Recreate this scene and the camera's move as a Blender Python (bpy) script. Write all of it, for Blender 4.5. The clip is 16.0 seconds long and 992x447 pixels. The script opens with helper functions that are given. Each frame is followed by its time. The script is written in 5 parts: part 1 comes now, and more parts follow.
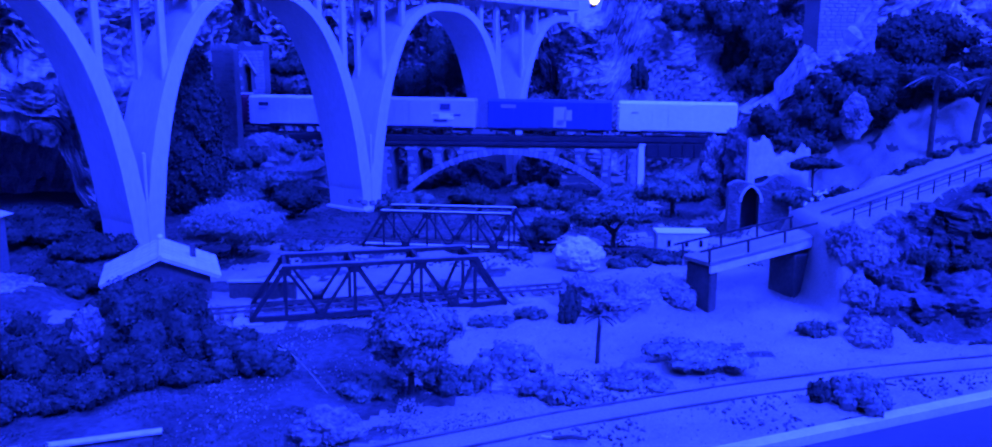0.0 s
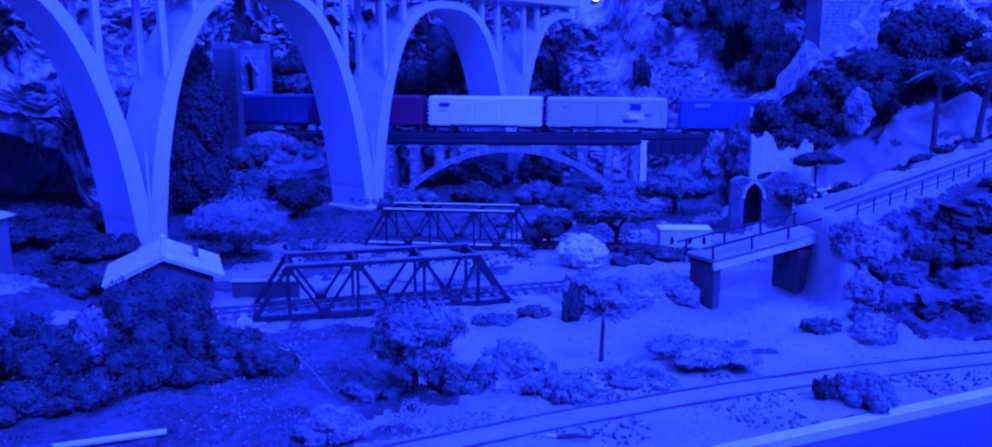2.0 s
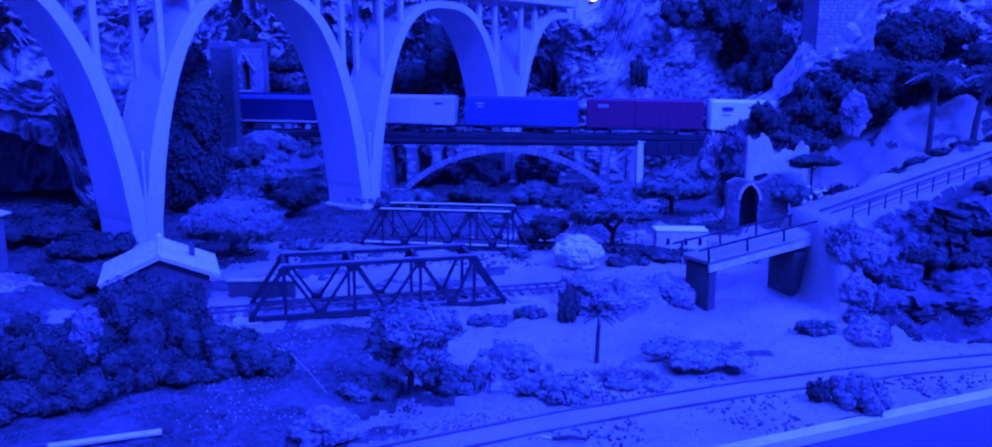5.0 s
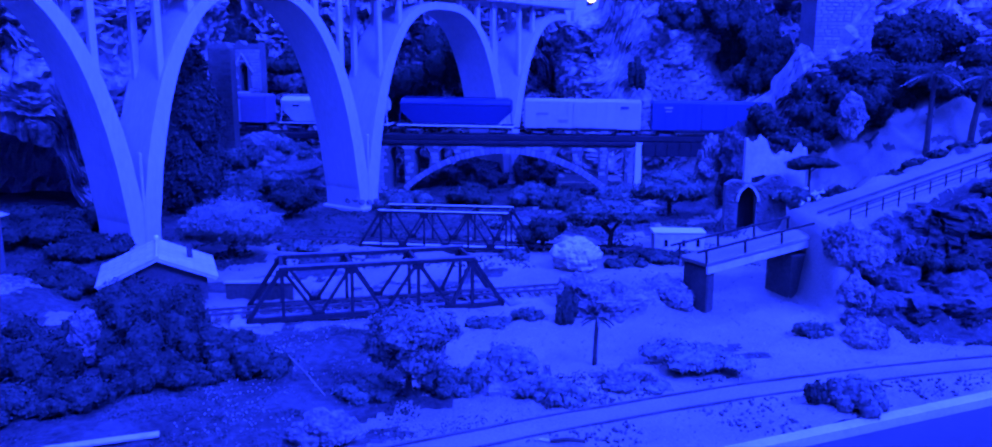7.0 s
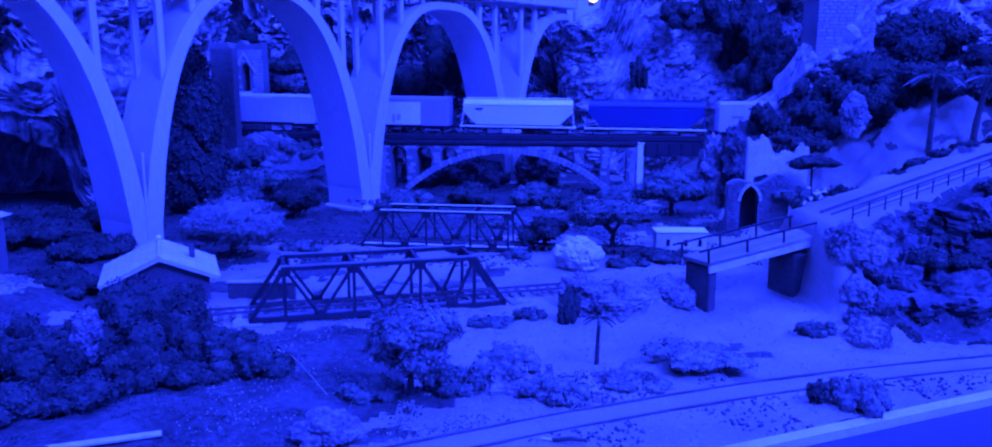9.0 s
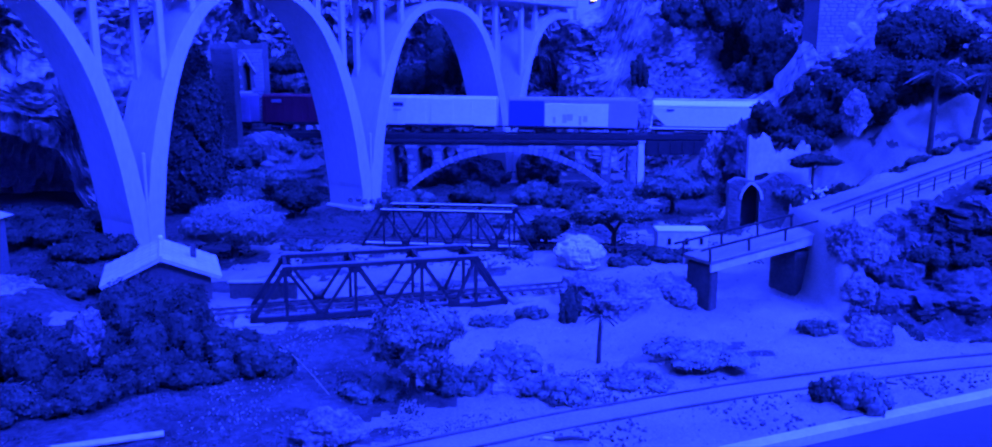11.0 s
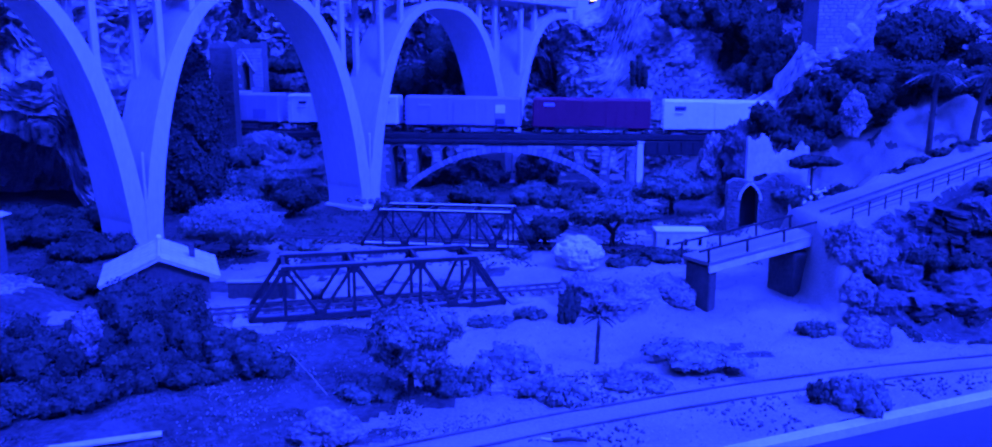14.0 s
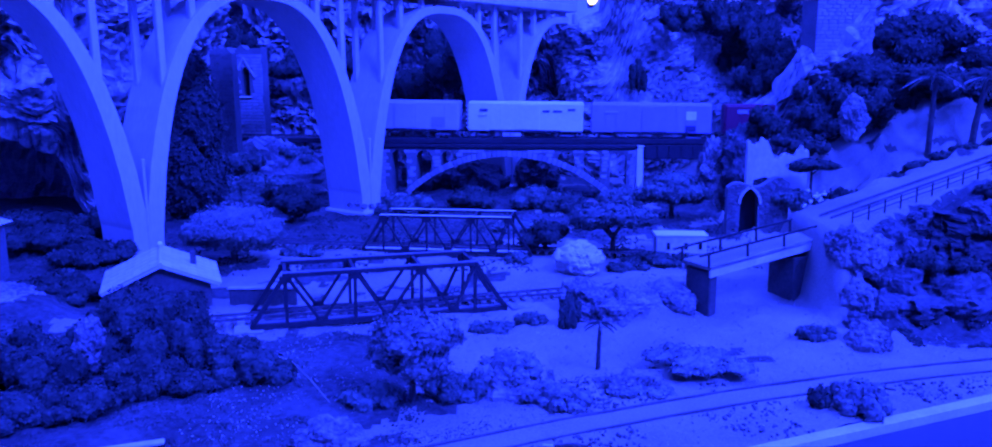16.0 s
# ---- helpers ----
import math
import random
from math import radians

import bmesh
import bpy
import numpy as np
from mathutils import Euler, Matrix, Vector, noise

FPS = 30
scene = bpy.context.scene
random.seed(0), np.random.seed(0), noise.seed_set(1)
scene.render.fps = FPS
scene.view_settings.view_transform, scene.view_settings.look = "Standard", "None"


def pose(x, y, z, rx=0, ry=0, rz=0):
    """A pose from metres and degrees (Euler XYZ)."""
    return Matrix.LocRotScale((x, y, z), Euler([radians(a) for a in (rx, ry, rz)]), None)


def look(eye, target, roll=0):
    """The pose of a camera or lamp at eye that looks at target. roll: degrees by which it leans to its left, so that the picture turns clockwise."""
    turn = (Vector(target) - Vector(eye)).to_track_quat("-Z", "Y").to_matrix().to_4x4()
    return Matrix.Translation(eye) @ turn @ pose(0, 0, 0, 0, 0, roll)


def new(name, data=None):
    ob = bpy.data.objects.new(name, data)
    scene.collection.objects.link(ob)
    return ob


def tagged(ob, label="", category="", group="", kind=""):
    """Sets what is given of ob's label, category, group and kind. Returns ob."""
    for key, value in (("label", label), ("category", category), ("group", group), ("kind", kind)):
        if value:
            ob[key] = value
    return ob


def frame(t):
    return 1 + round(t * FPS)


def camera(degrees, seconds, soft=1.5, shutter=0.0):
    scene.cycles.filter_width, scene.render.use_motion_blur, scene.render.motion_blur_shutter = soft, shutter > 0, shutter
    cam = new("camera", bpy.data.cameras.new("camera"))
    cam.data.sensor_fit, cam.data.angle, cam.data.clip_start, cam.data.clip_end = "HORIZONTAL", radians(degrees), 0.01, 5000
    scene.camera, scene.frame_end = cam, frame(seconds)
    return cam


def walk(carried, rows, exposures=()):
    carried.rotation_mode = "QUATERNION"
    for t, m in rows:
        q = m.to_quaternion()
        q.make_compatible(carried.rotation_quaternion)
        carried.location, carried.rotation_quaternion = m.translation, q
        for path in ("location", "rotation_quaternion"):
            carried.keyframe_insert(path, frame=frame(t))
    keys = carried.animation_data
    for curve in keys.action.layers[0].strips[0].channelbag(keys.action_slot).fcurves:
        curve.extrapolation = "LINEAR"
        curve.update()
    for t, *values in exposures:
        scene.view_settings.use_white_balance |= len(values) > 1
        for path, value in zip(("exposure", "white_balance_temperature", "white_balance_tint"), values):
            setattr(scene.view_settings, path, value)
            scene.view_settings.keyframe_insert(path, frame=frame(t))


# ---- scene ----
SPAN = 16.0
cam = camera(63.0, SPAN, soft=1.9)
EYE = (0.0, 0.0, 0.16)
PATH = (
    (0, -0.0000, 0.0000, -0.0000, -0.000, -0.000, -0.000),
    (0.5, -0.0005, 0.0000, 0.0001, 0.080, -0.230, 0.119),
    (1, -0.0009, -0.0002, 0.0004, 0.016, -0.301, -0.153),
    (1.5, -0.0005, 0.0011, 0.0009, -0.183, 0.030, -0.232),
    (2, -0.0004, 0.0009, 0.0005, -0.197, 0.156, -0.349),
    (2.5, 0.0001, 0.0006, 0.0007, -0.270, -0.044, -0.259),
    (3, -0.0002, 0.0010, 0.0012, -0.294, -0.094, -0.460),
    (3.5, -0.0002, 0.0007, 0.0016, -0.497, -0.087, -0.188),
    (4, 0.0002, 0.0005, 0.0015, -0.388, -0.054, -0.171),
    (6.5, -0.0008, 0.0006, 0.0025, -0.225, -0.128, 0.073),
    (7, -0.0001, 0.0006, 0.0025, -0.205, -0.211, -0.058),
    (7.5, -0.0004, 0.0005, 0.0021, -0.256, -0.146, -0.197),
    (8, -0.0006, 0.0006, 0.0027, -0.226, -0.049, -0.044),
    (8.5, -0.0004, 0.0007, 0.0025, -0.204, -0.042, -0.011),
    (9, -0.0001, 0.0005, 0.0021, -0.198, -0.071, -0.095),
    (11.5, -0.0005, 0.0007, 0.0026, -0.325, -0.014, -0.259),
    (12, -0.0003, 0.0008, 0.0033, -0.356, -0.028, -0.240),
    (12.5, -0.0006, 0.0011, 0.0029, -0.355, 0.096, -0.164),
    (13, -0.0004, 0.0005, 0.0032, -0.237, -0.045, -0.153),
    (13.5, 0.0003, 0.0004, 0.0032, -0.366, -0.101, -0.145),
    (14, -0.0002, 0.0008, 0.0029, -0.312, -0.082, -0.119),
    (14.5, -0.0000, 0.0008, 0.0037, -0.179, 0.124, -0.080),
    (15, -0.0001, 0.0010, 0.0037, -0.374, -0.041, -0.327),
    (15.5, 0.0006, 0.0006, 0.0046, -0.281, -0.086, -0.380),
    (16, -0.0006, -0.0001, 0.0049, -0.097, -0.083, -0.370),
)


def camera_pose(dx, dy, dz, rx, ry, rz):
    level = pose(EYE[0] + dx, EYE[1] + dy, EYE[2] + dz, 90 - 10.5, 0, 0)
    return level @ pose(0, 0, 0, rx, ry, rz)


walk(cam, [(t, camera_pose(*p)) for t, *p in PATH])

# ---- light: blue show lighting of an exhibition room, with added fill lamps ----
world = bpy.data.worlds.new("room_dark")
scene.world = world
world.use_nodes = True
world.node_tree.nodes["Background"].inputs[0].default_value = (0.03, 0.05, 1.0, 1)
world.node_tree.nodes["Background"].inputs[1].default_value = 0.04
BLUE = (0.0122, 0.0305, 1.0)


def area_lamp(name, eye, target, size, power):
    data = bpy.data.lights.new(name, "AREA")
    data.shape, data.size, data.energy, data.color = "DISK", size, power, BLUE
    ob = new(name, data)
    ob.matrix_world = look(eye, target)
    return ob


area_lamp("blue_floodlight", (1.45, -1.0, 2.1), (0.0, 1.25, 0.2), 0.9, 650)
# added fill from the front, no known lamp: lifts the arch undersides
area_lamp("blue_side_fill", (0.1, -1.2, 2.0), (0.05, 1.25, 0.2), 1.0, 125)
# added wide overhead disk, no known lamp: softens and fills the shadows
area_lamp("blue_overhead_fill", (0.1, 1.6, 2.2), (0.1, 1.5, 0.0), 2.8, 400)


# ---- materials ----
def material(name, base, rough=0.85, vary=0.35, grain=400.0, patch=25.0, bump=0.3, dist=0.0008, metal=0.0, tint=None, stretch=(1, 1, 1), random_shade=0.0, moss=None):
    m = bpy.data.materials.new(name)
    m.use_nodes = True
    nt = m.node_tree
    bsdf = nt.nodes["Principled BSDF"]
    bsdf.inputs["Roughness"].default_value = rough
    bsdf.inputs["Metallic"].default_value = metal
    bsdf.inputs["Specular IOR Level"].default_value = 0.25
    co = nt.nodes.new("ShaderNodeTexCoord")
    mp = nt.nodes.new("ShaderNodeMapping")
    mp.inputs["Scale"].default_value = stretch
    nt.links.new(co.outputs["Object"], mp.inputs["Vector"])
    fine = nt.nodes.new("ShaderNodeTexNoise")
    fine.inputs["Scale"].default_value, fine.inputs["Detail"].default_value = grain, 5
    big = nt.nodes.new("ShaderNodeTexNoise")
    big.inputs["Scale"].default_value, big.inputs["Detail"].default_value = patch, 6
    for n in (fine, big):
        nt.links.new(mp.outputs[0], n.inputs["Vector"])
    mix = nt.nodes.new("ShaderNodeMath")
    mix.operation = "MULTIPLY_ADD"
    nt.links.new(fine.outputs[0], mix.inputs[0])
    mix.inputs[1].default_value = 0.45
    half = nt.nodes.new("ShaderNodeMath")
    half.operation = "MULTIPLY"
    nt.links.new(big.outputs[0], half.inputs[0])
    half.inputs[1].default_value = 0.55
    nt.links.new(half.outputs[0], mix.inputs[2])
    value = mix.outputs[0]
    if random_shade:
        info = nt.nodes.new("ShaderNodeNewGeometry")
        add = nt.nodes.new("ShaderNodeMath")
        add.operation = "MULTIPLY_ADD"
        each = nt.nodes.new("ShaderNodeObjectInfo")
        both = nt.nodes.new("ShaderNodeMath")
        both.operation = "MULTIPLY_ADD"
        nt.links.new(each.outputs["Random"], both.inputs[0])
        both.inputs[1].default_value = 0.7
        lower = nt.nodes.new("ShaderNodeMath")
        lower.operation = "SUBTRACT"
        nt.links.new(info.outputs["Random Per Island"], lower.inputs[0])
        lower.inputs[1].default_value = 0.35
        nt.links.new(lower.outputs[0], both.inputs[2])
        nt.links.new(both.outputs[0], add.inputs[0])
        add.inputs[1].default_value = random_shade
        off = nt.nodes.new("ShaderNodeMath")
        off.operation = "ADD"
        nt.links.new(value, off.inputs[0])
        off.inputs[1].default_value = -random_shade / 2
        nt.links.new(off.outputs[0], add.inputs[2])
        value = add.outputs[0]
    ramp = nt.nodes.new("ShaderNodeValToRGB")
    lo = tuple(max(0.0, c * (1 - vary)) for c in base)
    hi = tuple(min(1.0, c * (1 + vary)) for c in (tint or base))
    ramp.color_ramp.elements[0].position, ramp.color_ramp.elements[0].color = 0.3, (*lo, 1)
    ramp.color_ramp.elements[1].position, ramp.color_ramp.elements[1].color = 0.7, (*hi, 1)
    if moss:
        e = ramp.color_ramp.elements.new(0.425)
        e.color = (*moss, 1)
        ramp.color_ramp.elements[0].color = (*[c * 0.6 for c in moss], 1)
        e = ramp.color_ramp.elements.new(0.47)
        e.color = (*lo, 1)
    nt.links.new(value, ramp.inputs[0])
    nt.links.new(ramp.outputs[0], bsdf.inputs["Base Color"])
    if bump:
        b = nt.nodes.new("ShaderNodeBump")
        b.inputs["Strength"].default_value, b.inputs["Distance"].default_value = bump, dist
        nt.links.new(mix.outputs[0], b.inputs["Height"])
        nt.links.new(b.outputs[0], bsdf.inputs["Normal"])
    return m


SAND = material("sand", (0.245, 0.22, 0.17), vary=0.45, grain=700, patch=14, bump=0.6, dist=0.0015)
ROCK = material("plaster_rock", (0.45, 0.43, 0.41), vary=0.35, grain=130, patch=16, bump=0.8, dist=0.003, moss=(0.12, 0.12, 0.11))
# dark earth, also laid where the ground's shade is painted in
EARTH = material("mossy_shaded_earth", (0.060, 0.059, 0.055), vary=0.75, grain=240, patch=30, bump=0.9, dist=0.003)
DARK_ROCK = material("dark_rock", (0.085, 0.085, 0.085), vary=0.75, grain=300, patch=50, bump=0.8, dist=0.004)
GREY_ROCK = material("grey_rock", (0.24, 0.24, 0.23), vary=0.5, grain=300, patch=40, bump=0.8, dist=0.004)
CRAG = material("mossy_crag", (0.28, 0.265, 0.25), vary=0.4, grain=420, patch=34, bump=0.9, dist=0.003, moss=(0.08, 0.08, 0.075))
PALE_ROCK = material("pale_rock", (0.55, 0.52, 0.48), vary=0.3, grain=200, patch=30, bump=0.6, dist=0.002)
SLATE = material("dark_slate", (0.05, 0.05, 0.048), vary=0.7, grain=260, patch=45, bump=0.9, dist=0.003, stretch=(0.6, 0.6, 2.2), moss=(0.045, 0.05, 0.045))
CONCRETE = material("cast_concrete", (0.56, 0.545, 0.52), rough=0.8, vary=0.16, grain=300, patch=18, bump=0.15, dist=0.0006, stretch=(1, 1, 0.35))
STONE = material("grey_stone", (0.29, 0.28, 0.27), vary=0.4, grain=500, patch=90, bump=0.5, dist=0.0006, random_shade=0.35)
MORTAR = material("mortar", (0.15, 0.15, 0.14), vary=0.3, bump=0.3)
DARK_STONE = material("dark_stone", (0.11, 0.105, 0.10), vary=0.4, grain=500, patch=90, bump=0.5, dist=0.0006, random_shade=0.35)
BRICK = material("brick", (0.27, 0.25, 0.24), vary=0.3, grain=500, patch=60, bump=0.4, dist=0.0005, random_shade=0.3)
STEEL = material("dark_painted_steel", (0.028, 0.028, 0.032), rough=0.55, vary=0.4, grain=300, patch=60, bump=0.2, dist=0.0003)
WORN_STEEL = material("weathered_steel", (0.15, 0.15, 0.16), rough=0.5, vary=0.4, grain=300, patch=60, bump=0.2, dist=0.0003)
RAIL = material("rail_steel", (0.13, 0.12, 0.12), rough=0.45, metal=0.2, vary=0.4, grain=600, patch=60, bump=0.1)
SLEEPER = material("sleeper_wood", (0.14, 0.12, 0.10), vary=0.5, grain=600, patch=80, bump=0.5)
LEAF = material("foliage", (0.105, 0.125, 0.105), rough=0.95, vary=0.55, grain=500, patch=70, bump=0, random_shade=0.2)
DARK_LEAF = material("dark_foliage", (0.045, 0.055, 0.045), rough=0.95, vary=0.6, grain=500, patch=60, bump=0, random_shade=0.2)
PALE_LEAF = material("dusty_foliage", (0.18, 0.19, 0.17), rough=0.95, vary=0.5, grain=500, patch=60, bump=0, random_shade=0.2)
# dark foliage of the tree that replaces a shadowed area
SHADE_LEAF = material("shade_mass_foliage", (0.06, 0.07, 0.06), rough=0.95, vary=0.6, grain=400, patch=40, bump=0, random_shade=0.2)
BARK = material("bark", (0.06, 0.055, 0.05), vary=0.5, grain=500, patch=90, bump=0.6)
ROOF = material("pale_tile_roof", (0.52, 0.50, 0.46), vary=0.2, grain=500, patch=60, bump=0.3, random_shade=0.3)
# base colour lowered to hold the shade on the house's gable wall
PLASTER = material("shade_dark_plaster", (0.08, 0.075, 0.07), vary=0.4, grain=400, patch=50, bump=0.3)
WHITE = material("white_paint", (0.78, 0.78, 0.76), rough=0.5, vary=0.08, grain=300, patch=30, bump=0.05)
# near-black that paints in the shade inside windows, niches and openings
CAVITY = material("cavity_shade", (0.012, 0.012, 0.012), vary=0.5)
# pale so that the unseen room throws fill light back on the layout
ROOM_BOUNCE = material("room_bounce_paint", (0.7, 0.7, 0.7), vary=0.2, grain=20, patch=2, bump=0.1)
BOARD = material("fascia_board", (0.06, 0.06, 0.06), rough=0.5, vary=0.15, grain=200, patch=12, bump=0.1)


# ---- building helpers ----
def mesh_from(bm, name, mat):
    me = bpy.data.meshes.new(name)
    bm.to_mesh(me)
    bm.free()
    for m in (mat if isinstance(mat, (list, tuple)) else [mat]):
        me.materials.append(m)
    return me


def part(name, bm, mat, parent=None, label=""):
    ob = new(name, mesh_from(bm, name, mat))
    ob.parent = parent
    return tagged(ob, label)


def thing(name, m, label, category, group="", kind=""):
    ob = new(name)
    ob.empty_display_size = 0.01
    ob.matrix_world = m
    return tagged(ob, label, category, group, kind)


def box(bm, c, s, m=None, bevel=0.0):
    r = bmesh.ops.create_cube(bm, size=1)
    vs = r["verts"]
    bmesh.ops.scale(bm, vec=s, verts=vs)
    if bevel:
        es = list({e for v in vs for e in v.link_edges})
        vs = list({v for f in bmesh.ops.bevel(bm, geom=es, offset=bevel, segments=1, affect="EDGES")["faces"] for v in f.verts} | {v for v in vs if v.is_valid})
    bmesh.ops.translate(bm, vec=c, verts=vs)
    if m is not None:
        bmesh.ops.transform(bm, matrix=m, verts=vs)
    return vs


def boxed(c, s, m=None, bevel=0.0):
    bm = bmesh.new()
    box(bm, c, s, m, bevel)
    return bm


def beam(bm, a, b, w, h, up=(0, 0, 1)):
    a, b = Vector(a), Vector(b)
    d = (b - a).normalized()
    side = d.cross(Vector(up))
    if side.length < 1e-4:
        side = d.cross(Vector((0, 1, 0)))
    side.normalize()
    top = side.cross(d)
    rot = Matrix((side, d, top)).transposed().to_4x4()
    r = bmesh.ops.create_cube(bm, size=1)
    bmesh.ops.scale(bm, vec=(w, (b - a).length, h), verts=r["verts"])
    bmesh.ops.transform(bm, matrix=Matrix.Translation((a + b) / 2) @ rot, verts=r["verts"])


def beamed(a, b, w, h, up=(0, 0, 1)):
    bm = bmesh.new()
    beam(bm, a, b, w, h, up)
    return bm


def tube(bm, pts, radii, sides=7):
    rings = []
    for i, p in enumerate(pts):
        p = Vector(p)
        d = (Vector(pts[min(i + 1, len(pts) - 1)]) - Vector(pts[max(i - 1, 0)])).normalized()
        x = d.orthogonal().normalized()
        y = d.cross(x)
        rings.append([bm.verts.new(p + radii[i] * (math.cos(2 * math.pi * k / sides) * x + math.sin(2 * math.pi * k / sides) * y)) for k in range(sides)])
    for a, b in zip(rings, rings[1:]):
        best = min(range(sides), key=lambda s: sum((a[k].co - b[(k + s) % sides].co).length for k in range(sides)))
        for k in range(sides):
            bm.faces.new((a[k], a[(k + 1) % sides], b[(k + 1 + best) % sides], b[(k + best) % sides]))
    bm.faces.new(rings[0][::-1])
    bm.faces.new(rings[-1])


def fbm(p, octaves=5):
    return noise.fractal(p, 1.0, 2.0, octaves)


# ---- ground ----
def smooth(a, b, x):
    t = min(1.0, max(0.0, (x - a) / (b - a)))
    return t * t * (3 - 2 * t)


def bump_at(x, y, cx, cy, rx, ry):
    return math.exp(-((x - cx) / rx) ** 2 - ((y - cy) / ry) ** 2)


def ramp_line(x):
    """Centre line (y) and height of the line that climbs towards the hill."""
    return 0.56 + 0.30 * (x - 0.18), 0.037 + 0.26 * (x - 0.155)


def ground_z(x, y):
    z = 0.0
    z -= 0.034 * smooth(0.25, 0.75, bump_at(x, y, -0.085, 0.477, 0.075, 0.036)) + 0.012 * bump_at(x, y, -0.10, 0.56, 0.05, 0.06)
    z += 0.010 * bump_at(x, y, 0.09, 0.53, 0.035, 0.03) + 0.008 * bump_at(x, y, 0.13, 0.60, 0.05, 0.04)
    z += 0.006 * bump_at(x, y, 0.02, 0.40, 0.03, 0.012) + 0.006 * bump_at(x, y, 0.11, 0.425, 0.03, 0.007)
    z += 0.022 * bump_at(x, y, -0.33, 0.52, 0.05, 0.05)
    # embankment that carries the climbing line
    ly, lz = ramp_line(x)
    on = smooth(0.222, 0.235, x)
    edge = smooth(-0.075, -0.024, y - ly) * smooth(0.11, 0.056, y - ly)
    z = z * (1 - on * edge) + (lz - 0.004) * on * edge
    # hillside behind it
    hill = smooth(0.33, 0.55, x) * smooth(0.66, 1.10, y) * 0.13
    hill += smooth(0.27, 0.36, x) * smooth(0.80, 0.98, y) * 0.05
    z = max(z, hill)
    z += 0.03 * smooth(0.24, 0.42, x) * smooth(0.46, 0.56, y) * (1 - edge) * smooth(0.70, 0.60, y)
    n = fbm(Vector((x * 22, y * 22, 3.0)), 5) * 0.0035 + fbm(Vector((x * 90, y * 90, 7.0)), 3) * 0.0012
    flat = smooth(0.012, 0.022, abs(y - front_line(x)))
    rough = smooth(0.228, 0.25, x) * smooth(0.455, 0.50, y) * (1 - smooth(0.044, 0.034, abs(y - ly - 0.016)))
    n += rough * (0.013 * fbm(Vector((x * 26, y * 26, 11.0)), 4) + 0.004 * noise.cell(Vector((x * 70, y * 70, 2.0))))
    return z + n * (0.15 + 0.85 * flat) * (1 - 0.8 * on * edge * (1 - rough))


def front_line(x):
    x = max(-0.1, min(x, 0.32))
    return 0.3425 + 0.445 * x - 0.42 * x * x


def front_edge(x):
    """The edge of the layout's baseboard."""
    return max(0.295, 0.3331 + (x - 0.1092) * 0.404)


def lattice(name, xs, ys, f, mat):
    verts = [(x, max(y, front_edge(x)), f(x, max(y, front_edge(x)))) for y in ys for x in xs]
    w = len(xs)
    faces = [(j * w + i, j * w + i + 1, (j + 1) * w + i + 1, (j + 1) * w + i) for j in range(len(ys) - 1) for i in range(w - 1)]
    me = bpy.data.meshes.new(name)
    me.from_pydata(verts, [], faces)
    me.polygons.foreach_set("use_smooth", [True] * len(faces))
    me.materials.append(mat)
    return new(name, me)


def mossy(x, y):
    """Where flock and dark earth cover the sand, or painted-in shade darkens it."""
    n = noise.noise(Vector((x * 24, y * 24, 4.0))) + 0.5 * noise.noise(Vector((x * 80, y * 80, 1.0)))
    ly = ramp_line(x)[0]
    slope = smooth(0.238, 0.262, x) * smooth(0.455, 0.485, y) * smooth(ly - 0.020, ly - 0.034, y)
    left = smooth(0.0, -0.08, x) * smooth(0.505, 0.47, y) * 1.15 + smooth(-0.235, -0.29, x) * smooth(0.46, 0.53, y) * 1.35
    # dark stream bed, which also paints in the truss bridge's shadow
    stream = 2.2 * bump_at(x, y, -0.10, 0.46, 0.055, 0.035)
    # the last term mottles the hill slope in place of tree shadows
    back = 0.95 * smooth(0.72, 0.84, y) * smooth(0.32, 0.26, x) + 0.42 * smooth(0.53, 0.60, y) * smooth(0.07, -0.02, x) + 0.25 * smooth(0.20, 0.32, x) * smooth(0.46, 0.44, y) + 0.42 * smooth(0.40, 0.47, x) * smooth(ly + 0.07, ly + 0.12, y)
    if abs(y - front_line(x)) < 0.018:
        return False
    return slope * 1.6 + left + stream + back + n * 0.9 > 0.62


def lay_ground():
    xs = [-1.5 + 0.02 * i for i in range(45)] + [-0.6 + 0.004 * i for i in range(325)] + [0.7 + 0.02 * i for i in range(1, 46)]
    ys = [0.30 + 0.004 * i for i in range(225)] + [1.2 + 0.02 * i for i in range(30)]
    g = lattice("ground", xs, ys, ground_z, SAND)
    g.data.materials.append(EARTH)
    for f in g.data.polygons:
        if mossy(f.center.x, f.center.y):
            f.material_index = 1
    tagged(g, "pale sandy model landscape with banks and a dry stream bed", "ground", kind="structure")


lay_ground()


